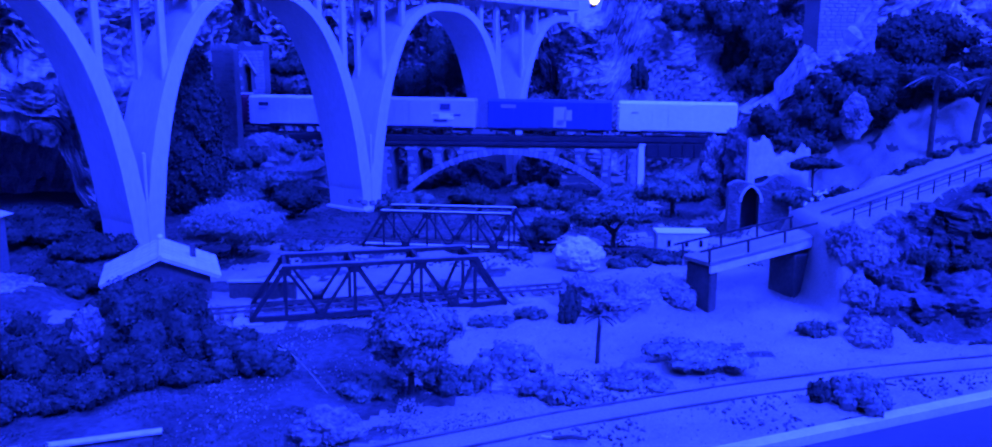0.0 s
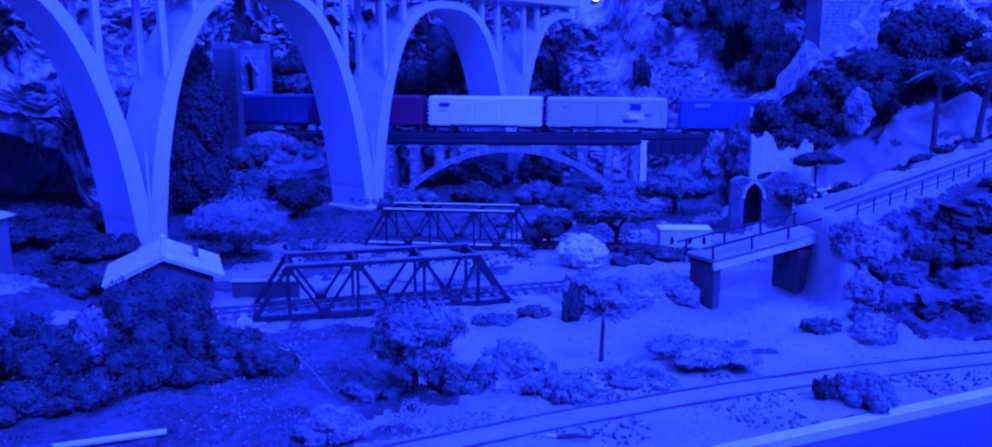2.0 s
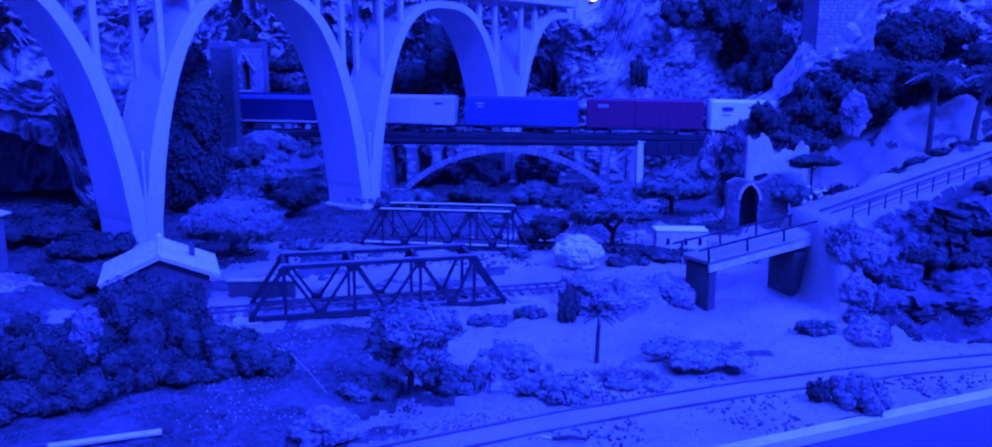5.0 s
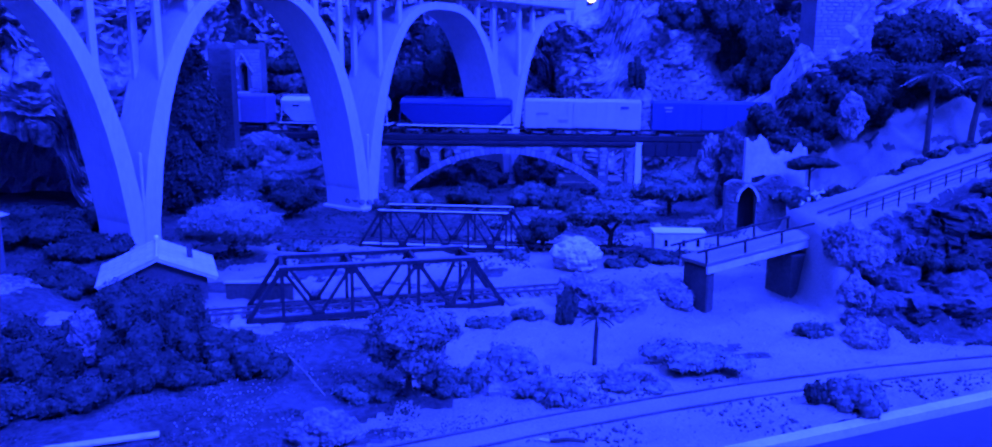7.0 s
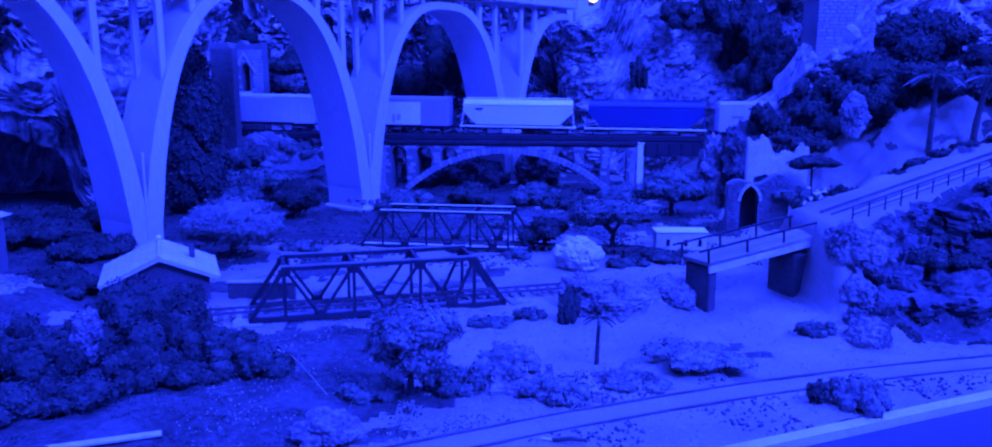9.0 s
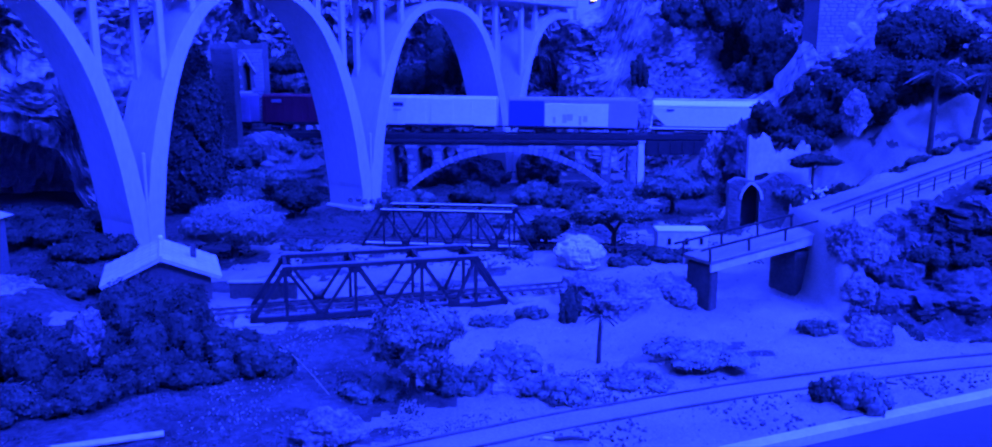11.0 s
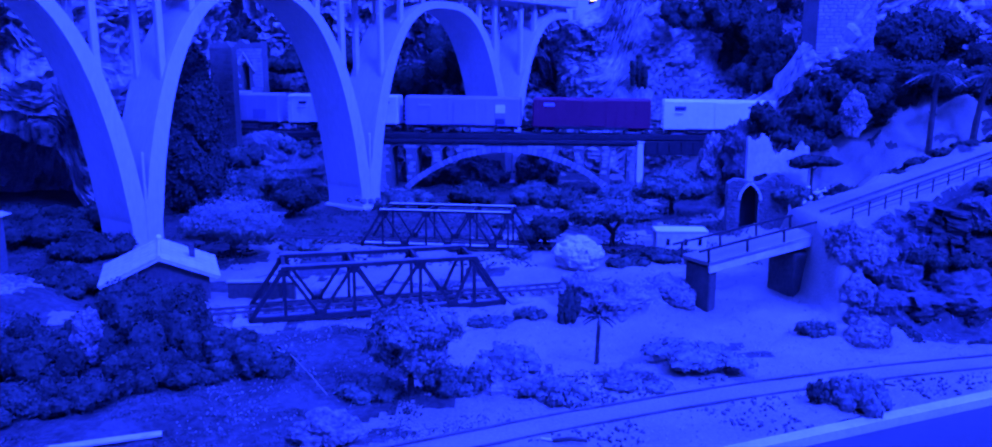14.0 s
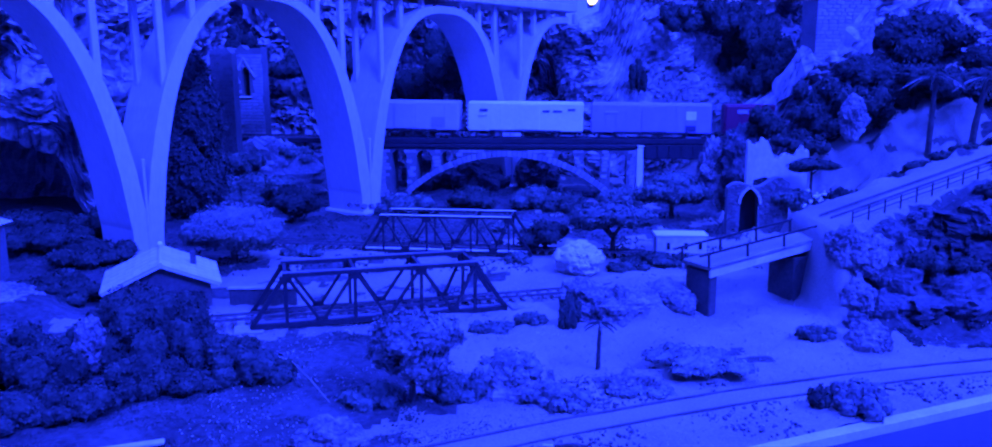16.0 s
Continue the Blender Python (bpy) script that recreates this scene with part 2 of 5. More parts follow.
# ---- rock faces ----
def cliff(name, foot, base, top, lean, seed, mat, label, amp=0.035, rows=130, step=0.005, roof=0.4, rise=0.03, strata=21):
    """A rock wall that rises from the line foot to the height top(x), leaning back, with ledges and cracks."""
    pts = [Vector((*p, 0)) for p in foot]
    line = []
    for a, b in zip(pts, pts[1:]):
        n = max(1, int((b - a).length / step))
        line += [a.lerp(b, i / n) for i in range(n)]
    line.append(pts[-1])
    for _ in range(6):
        line = [line[0]] + [(line[i - 1] + 2 * line[i] + line[i + 1]) / 4 for i in range(1, len(line) - 1)] + [line[-1]]
    verts, faces = [], []
    w = len(line)
    for j in range(rows + 8):
        k = min(j, rows) / rows
        for i, p in enumerate(line):
            d = (line[min(i + 1, w - 1)] - line[max(i - 1, 0)]).normalized()
            nrm = Vector((d.y, -d.x, 0))
            t, z0 = top(p.x), base(p.x)
            z = z0 + (t - z0) * k
            q = Vector((p.x * 9, p.y * 9, z * 13)) + Vector((seed, seed * 1.7, 0))
            big = fbm(q * 0.55, 3) * 1.3
            ridge = noise.multi_fractal(q * 1.1, 0.8, 2.1, 5) - 1.0
            bed = (z * strata + fbm(q * 0.6, 2) * 1.6) % 1.0
            ledge = 0.2 + 0.8 * min(1.0, bed * 1.3) * (1 - smooth(0.86, 0.94, bed))
            thin = (z * strata * 3.1 + fbm(q * 1.4, 3) * 2.2) % 1.0
            ledge += 0.28 * (1 - smooth(0.75, 0.9, thin))
            out = amp * (big + 0.55 * ridge + 0.45 * ledge) + amp * 0.45 * fbm(q * 5, 4) + amp * 0.30 * fbm(q * 17, 3) - amp * 0.5 * smooth(0.10, 0.0, abs(fbm(q * 2.1 + Vector((4, 1, 7)), 3))) + amp * 0.25 * noise.cell(q * 2.3 + Vector((0, 0, fbm(q * 3, 2))))
            back = lean * (z - z0) + (0 if j <= rows else (j - rows) / 8 * roof)
            v = p + nrm * (out - back)
            zz = z + amp * 0.7 * fbm(q * 1.3 + Vector((0, 0, 9)), 4) * (1 if j else 0)
            verts.append((v.x, v.y, zz + (0 if j <= rows else rise * (j - rows) / 8)))
    for j in range(rows + 7):
        for i in range(w - 1):
            faces.append((j * w + i, j * w + i + 1, (j + 1) * w + i + 1, (j + 1) * w + i))
    me = bpy.data.meshes.new(name)
    me.from_pydata(verts, [], faces)
    me.materials.append(mat)
    ob = new(name, me)
    return tagged(ob, label, "rock face", kind="structure")


cliff("rock_face_back", ((-1.5, 1.75), (-0.8, 1.62), (-0.42, 1.44), (0.2, 1.42), (0.5, 1.40), (0.9, 1.48), (1.5, 1.75)), lambda x: -0.03,
      lambda x: 0.55 - 0.44 * math.exp(-((x - 0.164) / 0.06) ** 2), 0.12, 3.0, ROCK, "tall grey plaster rock face with ledges and dark cracks")
cliff("rock_face_left", ((-1.5, 0.85), (-0.75, 0.87), (-0.52, 0.92), (-0.43, 1.0), (-0.385, 1.07), (-0.375, 1.16), (-0.5, 1.40)),
      lambda x: -0.03 + 0.105 * smooth(-0.476, -0.506, x) + 0.03 * smooth(-0.50, -0.58, x), lambda x: 0.50, 0.10, 11.0, ROCK, "rugged rock mass arching over a dark cave", amp=0.026)
cliff("rock_face_cave", ((-1.5, 1.08), (-0.7, 1.09), (-0.43, 1.10)), lambda x: -0.03, lambda x: 0.30, 0.0, 5.0, GREY_ROCK, "grey back wall of the cave", amp=0.02, rows=30, roof=0.02)
cliff("rock_face_right", ((0.285, 1.16), (0.30, 1.02), (0.33, 0.985), (0.42, 0.97), (0.55, 1.02), (0.8, 1.05), (1.4, 1.0)), lambda x: -0.03,
      lambda x: 0.108 + 0.065 * smooth(0.33, 0.38, x) + 0.09 * smooth(0.39, 0.5, x) + 0.2 * smooth(0.5, 0.62, x), 0.16, 23.0, ROCK,
      "broken rock spur beside the high line", amp=0.022, roof=0.05)


cliff("rock_face_landing", ((0.105, 1.46), (0.118, 1.32), (0.15, 1.275), (0.26, 1.27), (0.36, 1.33), (0.45, 1.42)), lambda x: -0.03,
      lambda x: 0.228 + 0.20 * smooth(0.165, 0.24, x), 0.05, 31.0, ROCK, "bright rough rock spur that carries the end of the viaduct", amp=0.012, roof=0.06)


cliff("rock_face_embankment", ((0.240, 0.535), (0.262, 0.500), (0.30, 0.478), (0.40, 0.488), (0.55, 0.53), (0.85, 0.62)), lambda x: -0.006,
      lambda x: ramp_line(x)[1] - 0.012, 1.05, 41.0, SLATE, "dark layered slate slope below the climbing line", amp=0.014, rows=70, step=0.003, roof=0.035, rise=0.0, strata=52)


# ---- concrete arch viaduct ----
ORIGIN = Vector((-0.3177, 0.7287))
STEP = Vector((0.1712, 0.2188))
BAY = STEP.length
WIDE = 0.0585
AXIS, DECK = 0.2424, 0.2545
HALF = BAY / 2 - 0.0078


def arch_curve(u):
    """Height of the arch's axis at u from -1 (springing) to 1."""
    return AXIS * max(0.0, 1 - (abs(u) * 0.985) ** 2.857) ** 0.6455


def build_viaduct():
    ang = math.degrees(math.atan2(STEP.y, STEP.x))
    v = thing("arch_viaduct", pose(ORIGIN.x, ORIGIN.y, 0, 0, 0, ang), "tall pale concrete viaduct with open spandrel arches and slender columns", "viaduct")
    n = 40
    for bay in range(-2, 3):
        bm = bmesh.new()
        x0 = bay * BAY
        loops = []
        last = 0.06 if bay == 2 else 1.0

        def leg(s):
            x = x0 + BAY / 2 + s * HALF
            for z in ((-0.01, 0.010, 0.026) if s < 0 else (0.026, 0.010, -0.01)):
                k = (0.05 - z) / 0.06
                ring = []
                for sx in (-1, 1):
                    for y in (0, WIDE):
                        ring.append(bm.verts.new((x + s * sx * 0.0081 * (1 - 0.12 * k) + s * 0.0015 * k, y, z)))
                loops.append(ring)

        leg(-1)
        for i in range(n + 1):
            u = -1 + (1 + last) * i / n
            x = x0 + BAY / 2 + u * HALF
            z = arch_curve(u)
            e = 0.01
            dz = (arch_curve(min(1, u + e)) - arch_curve(max(-1, u - e))) / ((min(1, u + e) - max(-1, u - e)) * HALF)
            nx, nz = -dz / math.hypot(1, dz), 1 / math.hypot(1, dz)
            th = 0.0045 + 0.0036 * abs(u) ** 2
            ring = []
            for sx in (-1, 1):
                px_, pz_ = x + sx * nx * th, z + sx * nz * th
                for y in (0, WIDE):
                    ring.append(bm.verts.new((px_, y, pz_)))
            loops.append(ring)
        if bay != 2:
            leg(1)
        for a, b in zip(loops, loops[1:]):
            bm.faces.new((a[0], b[0], b[1], a[1]))
            bm.faces.new((a[2], a[3], b[3], b[2]))
            bm.faces.new((a[0], a[2], b[2], b[0]))
            bm.faces.new((a[1], b[1], b[3], a[3]))
        bmesh.ops.recalc_face_normals(bm, faces=bm.faces)
        part("arch", bm, CONCRETE, v)
        for k, u in enumerate((-0.83, -0.57, -0.28, 0.28, 0.57, 0.83)):
            if bay == 2 and u > 0.4:
                continue
            x = x0 + BAY / 2 + u * HALF
            zb = arch_curve(u)
            for y in (0.008, WIDE - 0.008):
                part("column", boxed((x, y, (zb + DECK) / 2), (0.0065, 0.0065, DECK - zb), bevel=0.0008), CONCRETE, v)
    for k in range(-2, 3):
        # shaft that fills the fork between two arches
        bm = bmesh.new()
        zs = [-0.01 + 0.060 * i / 14 for i in range(15)]
        rings = []
        for z in zs:
            u = 1.0
            while u > 0.3 and arch_curve(u) < z:
                u -= 0.004
            half = max(0.004, (1 - u) * HALF)
            rings.append([bm.verts.new((k * BAY + sx * half, y, z)) for sx, y in ((-1, 0.0025), (1, 0.0025), (1, WIDE - 0.0025), (-1, WIDE - 0.0025))])
        for a, c in zip(rings, rings[1:]):
            for q in range(4):
                bm.faces.new((a[q], a[(q + 1) % 4], c[(q + 1) % 4], c[q]))
        bm.faces.new(rings[-1])
        part("pier", bm, CONCRETE, v)
        part("pier_rib", boxed((k * BAY, 0.0005, 0.040), (0.003, 0.004, 0.10), bevel=0.001), CONCRETE, v)
        part("pier_foot", boxed((k * BAY, WIDE / 2, -0.002), (0.036, WIDE + 0.010, 0.012), bevel=0.002), CONCRETE, v)
    L = 4.57 * BAY
    part("deck", boxed((-2 * BAY + L / 2, WIDE / 2, DECK + 0.006), (L, WIDE + 0.016, 0.012), bevel=0.001), CONCRETE, v)
    for y in (-0.006, WIDE + 0.006):
        part("parapet", boxed((-2 * BAY + L / 2, y, DECK + 0.02), (L, 0.003, 0.016), bevel=0.0006), CONCRETE, v)


build_viaduct()


# ---- railway: high line, stone arch bridge and trains ----
A = Vector((-0.42, 1.135, 0.0835))   # rail top at the tunnel
B = Vector((0.36, 1.045, 0.0735))    # rail top at the spur
ALONG = (B - A).normalized()
HEAD = math.degrees(math.atan2(ALONG.y, ALONG.x))
STRAIGHT = (B - A).length
TURN_R = 0.45


def on_line(s):
    """Pose on the high line, s metres from A; past both ends the line bends back into the rock."""
    if 0 <= s <= STRAIGHT:
        p = A + ALONG * s
        return pose(p.x, p.y, p.z, 0, math.degrees(math.asin(-ALONG.z)) * 1.0, HEAD)
    over = s - STRAIGHT if s > STRAIGHT else s
    end = B if s > STRAIGHT else A
    a = min(abs(over) / TURN_R, math.radians(100))
    rest = max(0.0, abs(over) - TURN_R * math.radians(100))
    f = Vector((ALONG.x, ALONG.y, 0)).normalized()
    left = Vector((-f.y, f.x, 0))
    sg = 1 if over > 0 else -1
    p = end + f * (sg * TURN_R * math.sin(a)) + left * (TURN_R * (1 - math.cos(a)))
    d = f * math.cos(a) + left * (sg * math.sin(a))
    p = p + d * (sg * rest)
    return pose(p.x, p.y, p.z, 0, 0, math.degrees(math.atan2(d.y, d.x)))


def strip_wall(bm, x0, x1, top, holes, y0, y1, step=0.001, z0=-0.01):
    """A wall along x in narrow upright strips, leaving free what holes(x) names as (low, high)."""
    n = max(1, round((x1 - x0) / step))
    w = (x1 - x0) / n

    def runs(x):
        out, z = [], z0
        for lo, hi in sorted(holes(x)):
            if lo > z:
                out.append((z, min(lo, top(x))))
            z = max(z, hi)
        if z < top(x):
            out.append((z, top(x)))
        return [r for r in out if r[1] - r[0] > 1e-5]

    for i in range(n):
        xa, xb = x0 + i * w, x0 + (i + 1) * w
        left, right, mid = runs(xa), runs(xb), runs((xa + xb) / 2)
        if not len(left) == len(right) == len(mid):
            left = left if len(left) == len(mid) else mid
            right = right if len(right) == len(mid) else mid
        for (la, lb), (ra, rb) in zip(left, right):
            vs = [bm.verts.new(c) for c in ((xa, y0, la), (xb, y0, ra), (xa, y1, la), (xb, y1, ra), (xa, y0, lb), (xb, y0, rb), (xa, y1, lb), (xb, y1, rb))]
            for f in ((0, 1, 5, 4), (2, 6, 7, 3), (0, 4, 6, 2), (1, 3, 7, 5), (4, 5, 7, 6), (0, 2, 3, 1)):
                bm.faces.new([vs[k] for k in f])
    bmesh.ops.remove_doubles(bm, verts=bm.verts, dist=1e-6)


def laid_stones(parent, name, mat, x0, x1, z0, top, holes, y, size, proud=0.0008, limit=290, seed=1, course_joint=0.0004):
    """Courses of single stones set on the face y of a wall, leaving its openings free."""
    rng = random.Random(seed)
    w, h = size
    shapes = []
    for k in range(6):
        bm = bmesh.new()
        box(bm, (0, 0, 0), (1, 1, 1))
        for v in bm.verts:
            v.co.x *= 1 + rng.uniform(-0.05, 0.05)
            v.co.z *= 1 + rng.uniform(-0.08, 0.08)
            if v.co.y < 0:
                v.co.x *= 0.93
                v.co.z *= 0.9
                v.co.y += rng.uniform(-0.25, 0.25)
        shapes.append(mesh_from(bm, name, mat))
    made, z, row = 0, z0, 0
    while True:
        x = x0 - (w / 2 if row % 2 else 0)
        any_left = False
        while x < x1:
            ww = w * rng.uniform(0.75, 1.25)
            a, c = max(x, x0), min(x + ww, x1)
            x += ww
            if c - a < w * 0.3:
                continue
            mid, zc = (a + c) / 2, z + h / 2
            if zc < top(mid):
                any_left = True
            if z + h > top(mid) + h * 0.2:
                continue
            if any(lo - h * 0.3 < zc < hi + h * 0.3 for q in (a + 0.0005, mid, c - 0.0005) for lo, hi in holes(q)):
                continue
            if made < limit:
                ob = new(name, shapes[rng.randrange(6)])
                ob.parent = parent
                ob.location = (mid, y - proud / 2 + 0.0002, zc)
                ob.scale = (c - a - course_joint, proud + 0.0008, h - course_joint)
                made += 1
        z += h
        row += 1
        if not any_left or row > 80:
            break


def round_hole(x, cx, half, spring, low):
    """Opening with a round head: its (low, high) at x."""
    d = abs(x - cx)
    return [(low, spring + math.sqrt(max(0.0, half * half - d * d)))] if d < half else []


def pointed_hole(x, cx, half, spring, low):
    d = abs(x - cx)
    return [(low, spring + math.sqrt(max(0.0, (2 * half) ** 2 - (d + half) ** 2)))] if d < half else []


# ---- stone arch bridge under the high line ----
def build_stone_bridge():
    m = pose(A.x, A.y, 0, 0, 0, HEAD)
    br = thing("stone_arch_bridge", m, "grey stone railway bridge with one wide arch and small spandrel openings", "bridge")
    mid, rad, crown = 0.441, 0.196, 0.0545

    def arch_z(x):
        d = abs(x - mid)
        return crown - rad + math.sqrt(rad * rad - d * d) if d < 0.142 else -1

    def holes(x):
        h = []
        if arch_z(x) > 0:
            h.append((-0.02, arch_z(x)))
        for k in (0.0775, 0.1115, 0.1455):
            for s in (-1, 1):
                low = max(arch_z(x) + 0.008, 0.012 if k < 0.14 else 0.004)
                h += [q for q in round_hole(x, mid + s * k, 0.0105, 0.0525, low) if q[1] > q[0]]
        return h

    top = lambda x: 0.0665
    bm = bmesh.new()
    strip_wall(bm, 0.262, 0.608, top, holes, -0.019, 0.019)
    part("wall", bm, MORTAR, br)
    # ring of wedge stones
    shape = mesh_from(boxed((0, 0, 0), (1, 1, 1), bevel=0.06), "voussoir", STONE)
    for i in range(44):
        a = math.radians(-42.5 + 85 * (i + 0.5) / 44)
        if abs(rad * math.sin(a)) > 0.14:
            continue
        r = rad + 0.0042
        ob = new("voussoir", shape)
        ob.parent = br
        ob.matrix_basis = pose(mid + r * math.sin(a), -0.0195, crown - rad + r * math.cos(a), 0, math.degrees(a), 0) @ Matrix.Diagonal((0.0056, 0.0038, 0.0078, 1))
    grown = lambda x: [(lo, hi + (0.008 if lo < -0.01 else 0.0012)) for lo, hi in holes(x)]
    laid_stones(br, "stone", STONE, 0.262, 0.608, 0.0, top, grown, -0.019, (0.0085, 0.0046), seed=5, limit=300)
    part("cornice", boxed((0.435, 0, 0.0690), (0.352, 0.046, 0.005), bevel=0.0008), STEEL, br, "dark projecting ledge")
    part("ballast_trough", boxed((0.39, 0, 0.0755), (0.84, 0.032, 0.0075), bevel=0.0008), STEEL, br)
    post = thing("support_post", pose(0.188, 1.0485, 0), "slim white square post under the high line", "post")
    part("shaft", boxed((0, 0, 0.034), (0.0085, 0.006, 0.070), bevel=0.0008), WHITE, post)
    part("cap", boxed((0, 0, 0.0695), (0.0105, 0.008, 0.002), bevel=0.0004), WHITE, post)
    g = thing("girder_span", pose(A.x, A.y, 0, 0, 0, HEAD), "dark steel girder span beside the stone arch", "bridge span")
    for y in (-0.017, 0.017):
        part("girder", boxed((0.675, y, 0.062), (0.124, 0.003, 0.018), bevel=0.0004), STEEL, g)
    for k in range(8):
        part("stiffener", boxed((0.622 + 0.015 * k, -0.0194, 0.062), (0.0015, 0.0016, 0.017)), STEEL, g)
    for k in range(4):
        part("crossbeam", boxed((0.63 + 0.03 * k, 0, 0.064), (0.003, 0.031, 0.006)), STEEL, g)


build_stone_bridge()


def rail_line(name, pts, label, gauge=0.0165, every=0.0065, rail_h=0.002, sleeper=(0.0026, 0.030, 0.0016), sink=0.0, most=290):
    """Two rails on sleepers along points (x, y, z of the rail top)."""
    t = thing(name, Matrix(), label, "railway track")
    pts = [Vector(p) for p in pts]
    for s in (-1, 1):
        bm = bmesh.new()
        side = []
        for i, p in enumerate(pts):
            d = (pts[min(i + 1, len(pts) - 1)] - pts[max(i - 1, 0)]).normalized()
            side.append(p + Vector((-d.y, d.x, 0)).normalized() * (s * gauge / 2))
        rings = []
        for i, p in enumerate(side):
            d = (side[min(i + 1, len(side) - 1)] - side[max(i - 1, 0)]).normalized()
            o = Vector((-d.y, d.x, 0)).normalized()
            prof = ((-0.0006, -rail_h), (-0.0006, -rail_h + 0.0004), (-0.0003, -rail_h + 0.0006), (-0.0003, -0.0007), (-0.0005, -0.0006), (-0.0005, 0),
                    (0.0005, 0), (0.0005, -0.0006), (0.0003, -0.0007), (0.0003, -rail_h + 0.0006), (0.0006, -rail_h + 0.0004), (0.0006, -rail_h))
            rings.append([bm.verts.new(p + o * u + Vector((0, 0, v))) for u, v in prof])
        for a, c in zip(rings, rings[1:]):
            for q in range(12):
                bm.faces.new((a[q], a[(q + 1) % 12], c[(q + 1) % 12], c[q]))
        bm.faces.new(rings[0])
        bm.faces.new(rings[-1][::-1])
        part("rail", bm, RAIL, t)
    shape = mesh_from(boxed((0, 0, 0), sleeper, bevel=0.0003), "sleeper", SLEEPER)
    rng = random.Random(len(pts))
    run, made = 0.0, 0
    for a, c in zip(pts, pts[1:]):
        n = (c - a).length
        while run < n and made < most:
            p = a.lerp(c, run / n)
            ob = new("sleeper", shape)
            ob.parent = t
            ob.matrix_basis = pose(p.x, p.y, p.z - rail_h - sleeper[2] / 2 - sink, 0, 0, math.degrees(math.atan2(c.y - a.y, c.x - a.x)) + rng.uniform(-2, 2))
            run += every
            made += 1
        run -= n
    return t


def lay_tracks():
    rail_line("high_track", [A + ALONG * (STRAIGHT * k / 20) for k in range(21)], "rusty model track along the high line", every=0.007)
    xs = [-0.075 + 0.012 * k for k in range(48)]
    rail_line("front_track", [(x, front_line(x), 0.0012) for x in xs], "worn track half sunk in sand beside the edge", sink=0.0007)
    xs = [-0.36 + 0.015 * k for k in range(33)]
    rail_line("valley_track", [(x, 0.5695 + 0.275 * x, 0.0058) for x in xs], "track through the dark truss bridge", gauge=0.012, sleeper=(0.0026, 0.021, 0.0016), every=0.008)
    xs = [-0.30 + 0.015 * k for k in range(30)]
    rail_line("rear_track", [(x, 0.734 - 0.16 * x, 0.0058) for x in xs], "track through the small rear truss bridge", gauge=0.012, sleeper=(0.0026, 0.021, 0.0016), every=0.008)
    xs = [0.245 + 0.02 * k for k in range(30)]
    rail_line("climbing_track", [(x, ramp_line(x)[0] + 0.012, ramp_line(x)[1] - 0.0015) for x in xs], "track climbing the embankment towards the hill", gauge=0.012, sink=0.0012, sleeper=(0.0026, 0.021, 0.0016), every=0.009)


lay_tracks()


# ---- truss bridges ----
def build_truss(m, length, width, height, mat, label, rail_mat, in_from=0.13, in_to=0.87, bar=0.0026):
    b = thing("truss_bridge", m, label, "truss bridge", "truss bridges")
    nodes_low = (0.0, 0.26, 0.515, 0.78, 1.0)
    nodes_top = (in_from, 0.39, 0.65, in_to)
    z0 = 0.002
    for y in (0.0, width):
        part("bottom_chord", beamed((0, y, z0), (length, y, z0), bar, bar * 1.3), mat, b)
        tc = part("top_chord", beamed((in_from * length - 0.002, y, height), (in_to * length + 0.002, y, height), bar * 1.25, bar), mat, b)
        part("cap_strip", beamed((in_from * length - 0.002, y, height + bar * 0.62), (in_to * length + 0.002, y, height + bar * 0.62), bar * 1.5, bar * 0.25), rail_mat, tc, "paler upper flange")
        for a, c in ((0.0, in_from), (1.0, in_to)):
            part("end_post", beamed((a * length, y, z0), (c * length, y, height), bar * 1.1, bar, up=(0, 1, 0)), mat, b)
        for t in nodes_top:
            part("vertical", beamed((t * length, y, z0), (t * length, y, height), bar * 0.8, bar * 0.8), mat, b)
            for lo in nodes_low:
                if 0.02 < abs(lo - t) < 0.2 and not (lo in (0.0, 1.0)):
                    part("diagonal", beamed((lo * length, y, z0), (t * length, y, height), bar * 0.75, bar * 0.8, up=(0, 1, 0)), mat, b)
            part("gusset", boxed((t * length, y, height - 0.003), (0.008, bar * 0.5, 0.005), bevel=0.0008), mat, b)
        for lo in nodes_low[1:-1]:
            part("gusset", boxed((lo * length, y, z0 + 0.0025), (0.008, bar * 0.5, 0.005), bevel=0.0008), mat, b)
    for t in nodes_top:
        part("top_strut", beamed((t * length, 0, height - 0.001), (t * length, width, height - 0.001), bar * 0.9, bar * 1.2), mat, b)
        for s, y in ((1, 0.0), (-1, width)):
            part("knee_brace", beamed((t * length, y, height - 0.009), (t * length, y + s * 0.009, height - 0.001), bar * 0.5, bar * 0.5), mat, b)
    for k in range(9):
        x = length * k / 8
        part("floor_beam", beamed((x, 0, z0 - 0.001), (x, width, z0 - 0.001), bar * 0.8, bar), mat, b)
    for y in (width / 2 - 0.006, width / 2 + 0.006):
        part("stringer", beamed((0, y, z0 - 0.0005), (length, y, z0 - 0.0005), bar * 0.5, bar * 0.7), mat, b)
    part("walkway", boxed((length / 2, width * 0.14, z0 + 0.0012), (length * 0.98, width * 0.12, 0.0008)), rail_mat, b)
    return b


build_truss(pose(-0.1585, 0.5035, 0.001, 0, 0.6, 16.0), 0.172, 0.036, 0.0355, STEEL, "dark steel truss bridge with sloping end posts", WORN_STEEL)
build_truss(pose(-0.124, 0.737, 0.001, 0, 0, -9.0), 0.158, 0.034, 0.0345, STEEL, "slender dark truss bridge with pale top chords", WHITE, bar=0.0020)


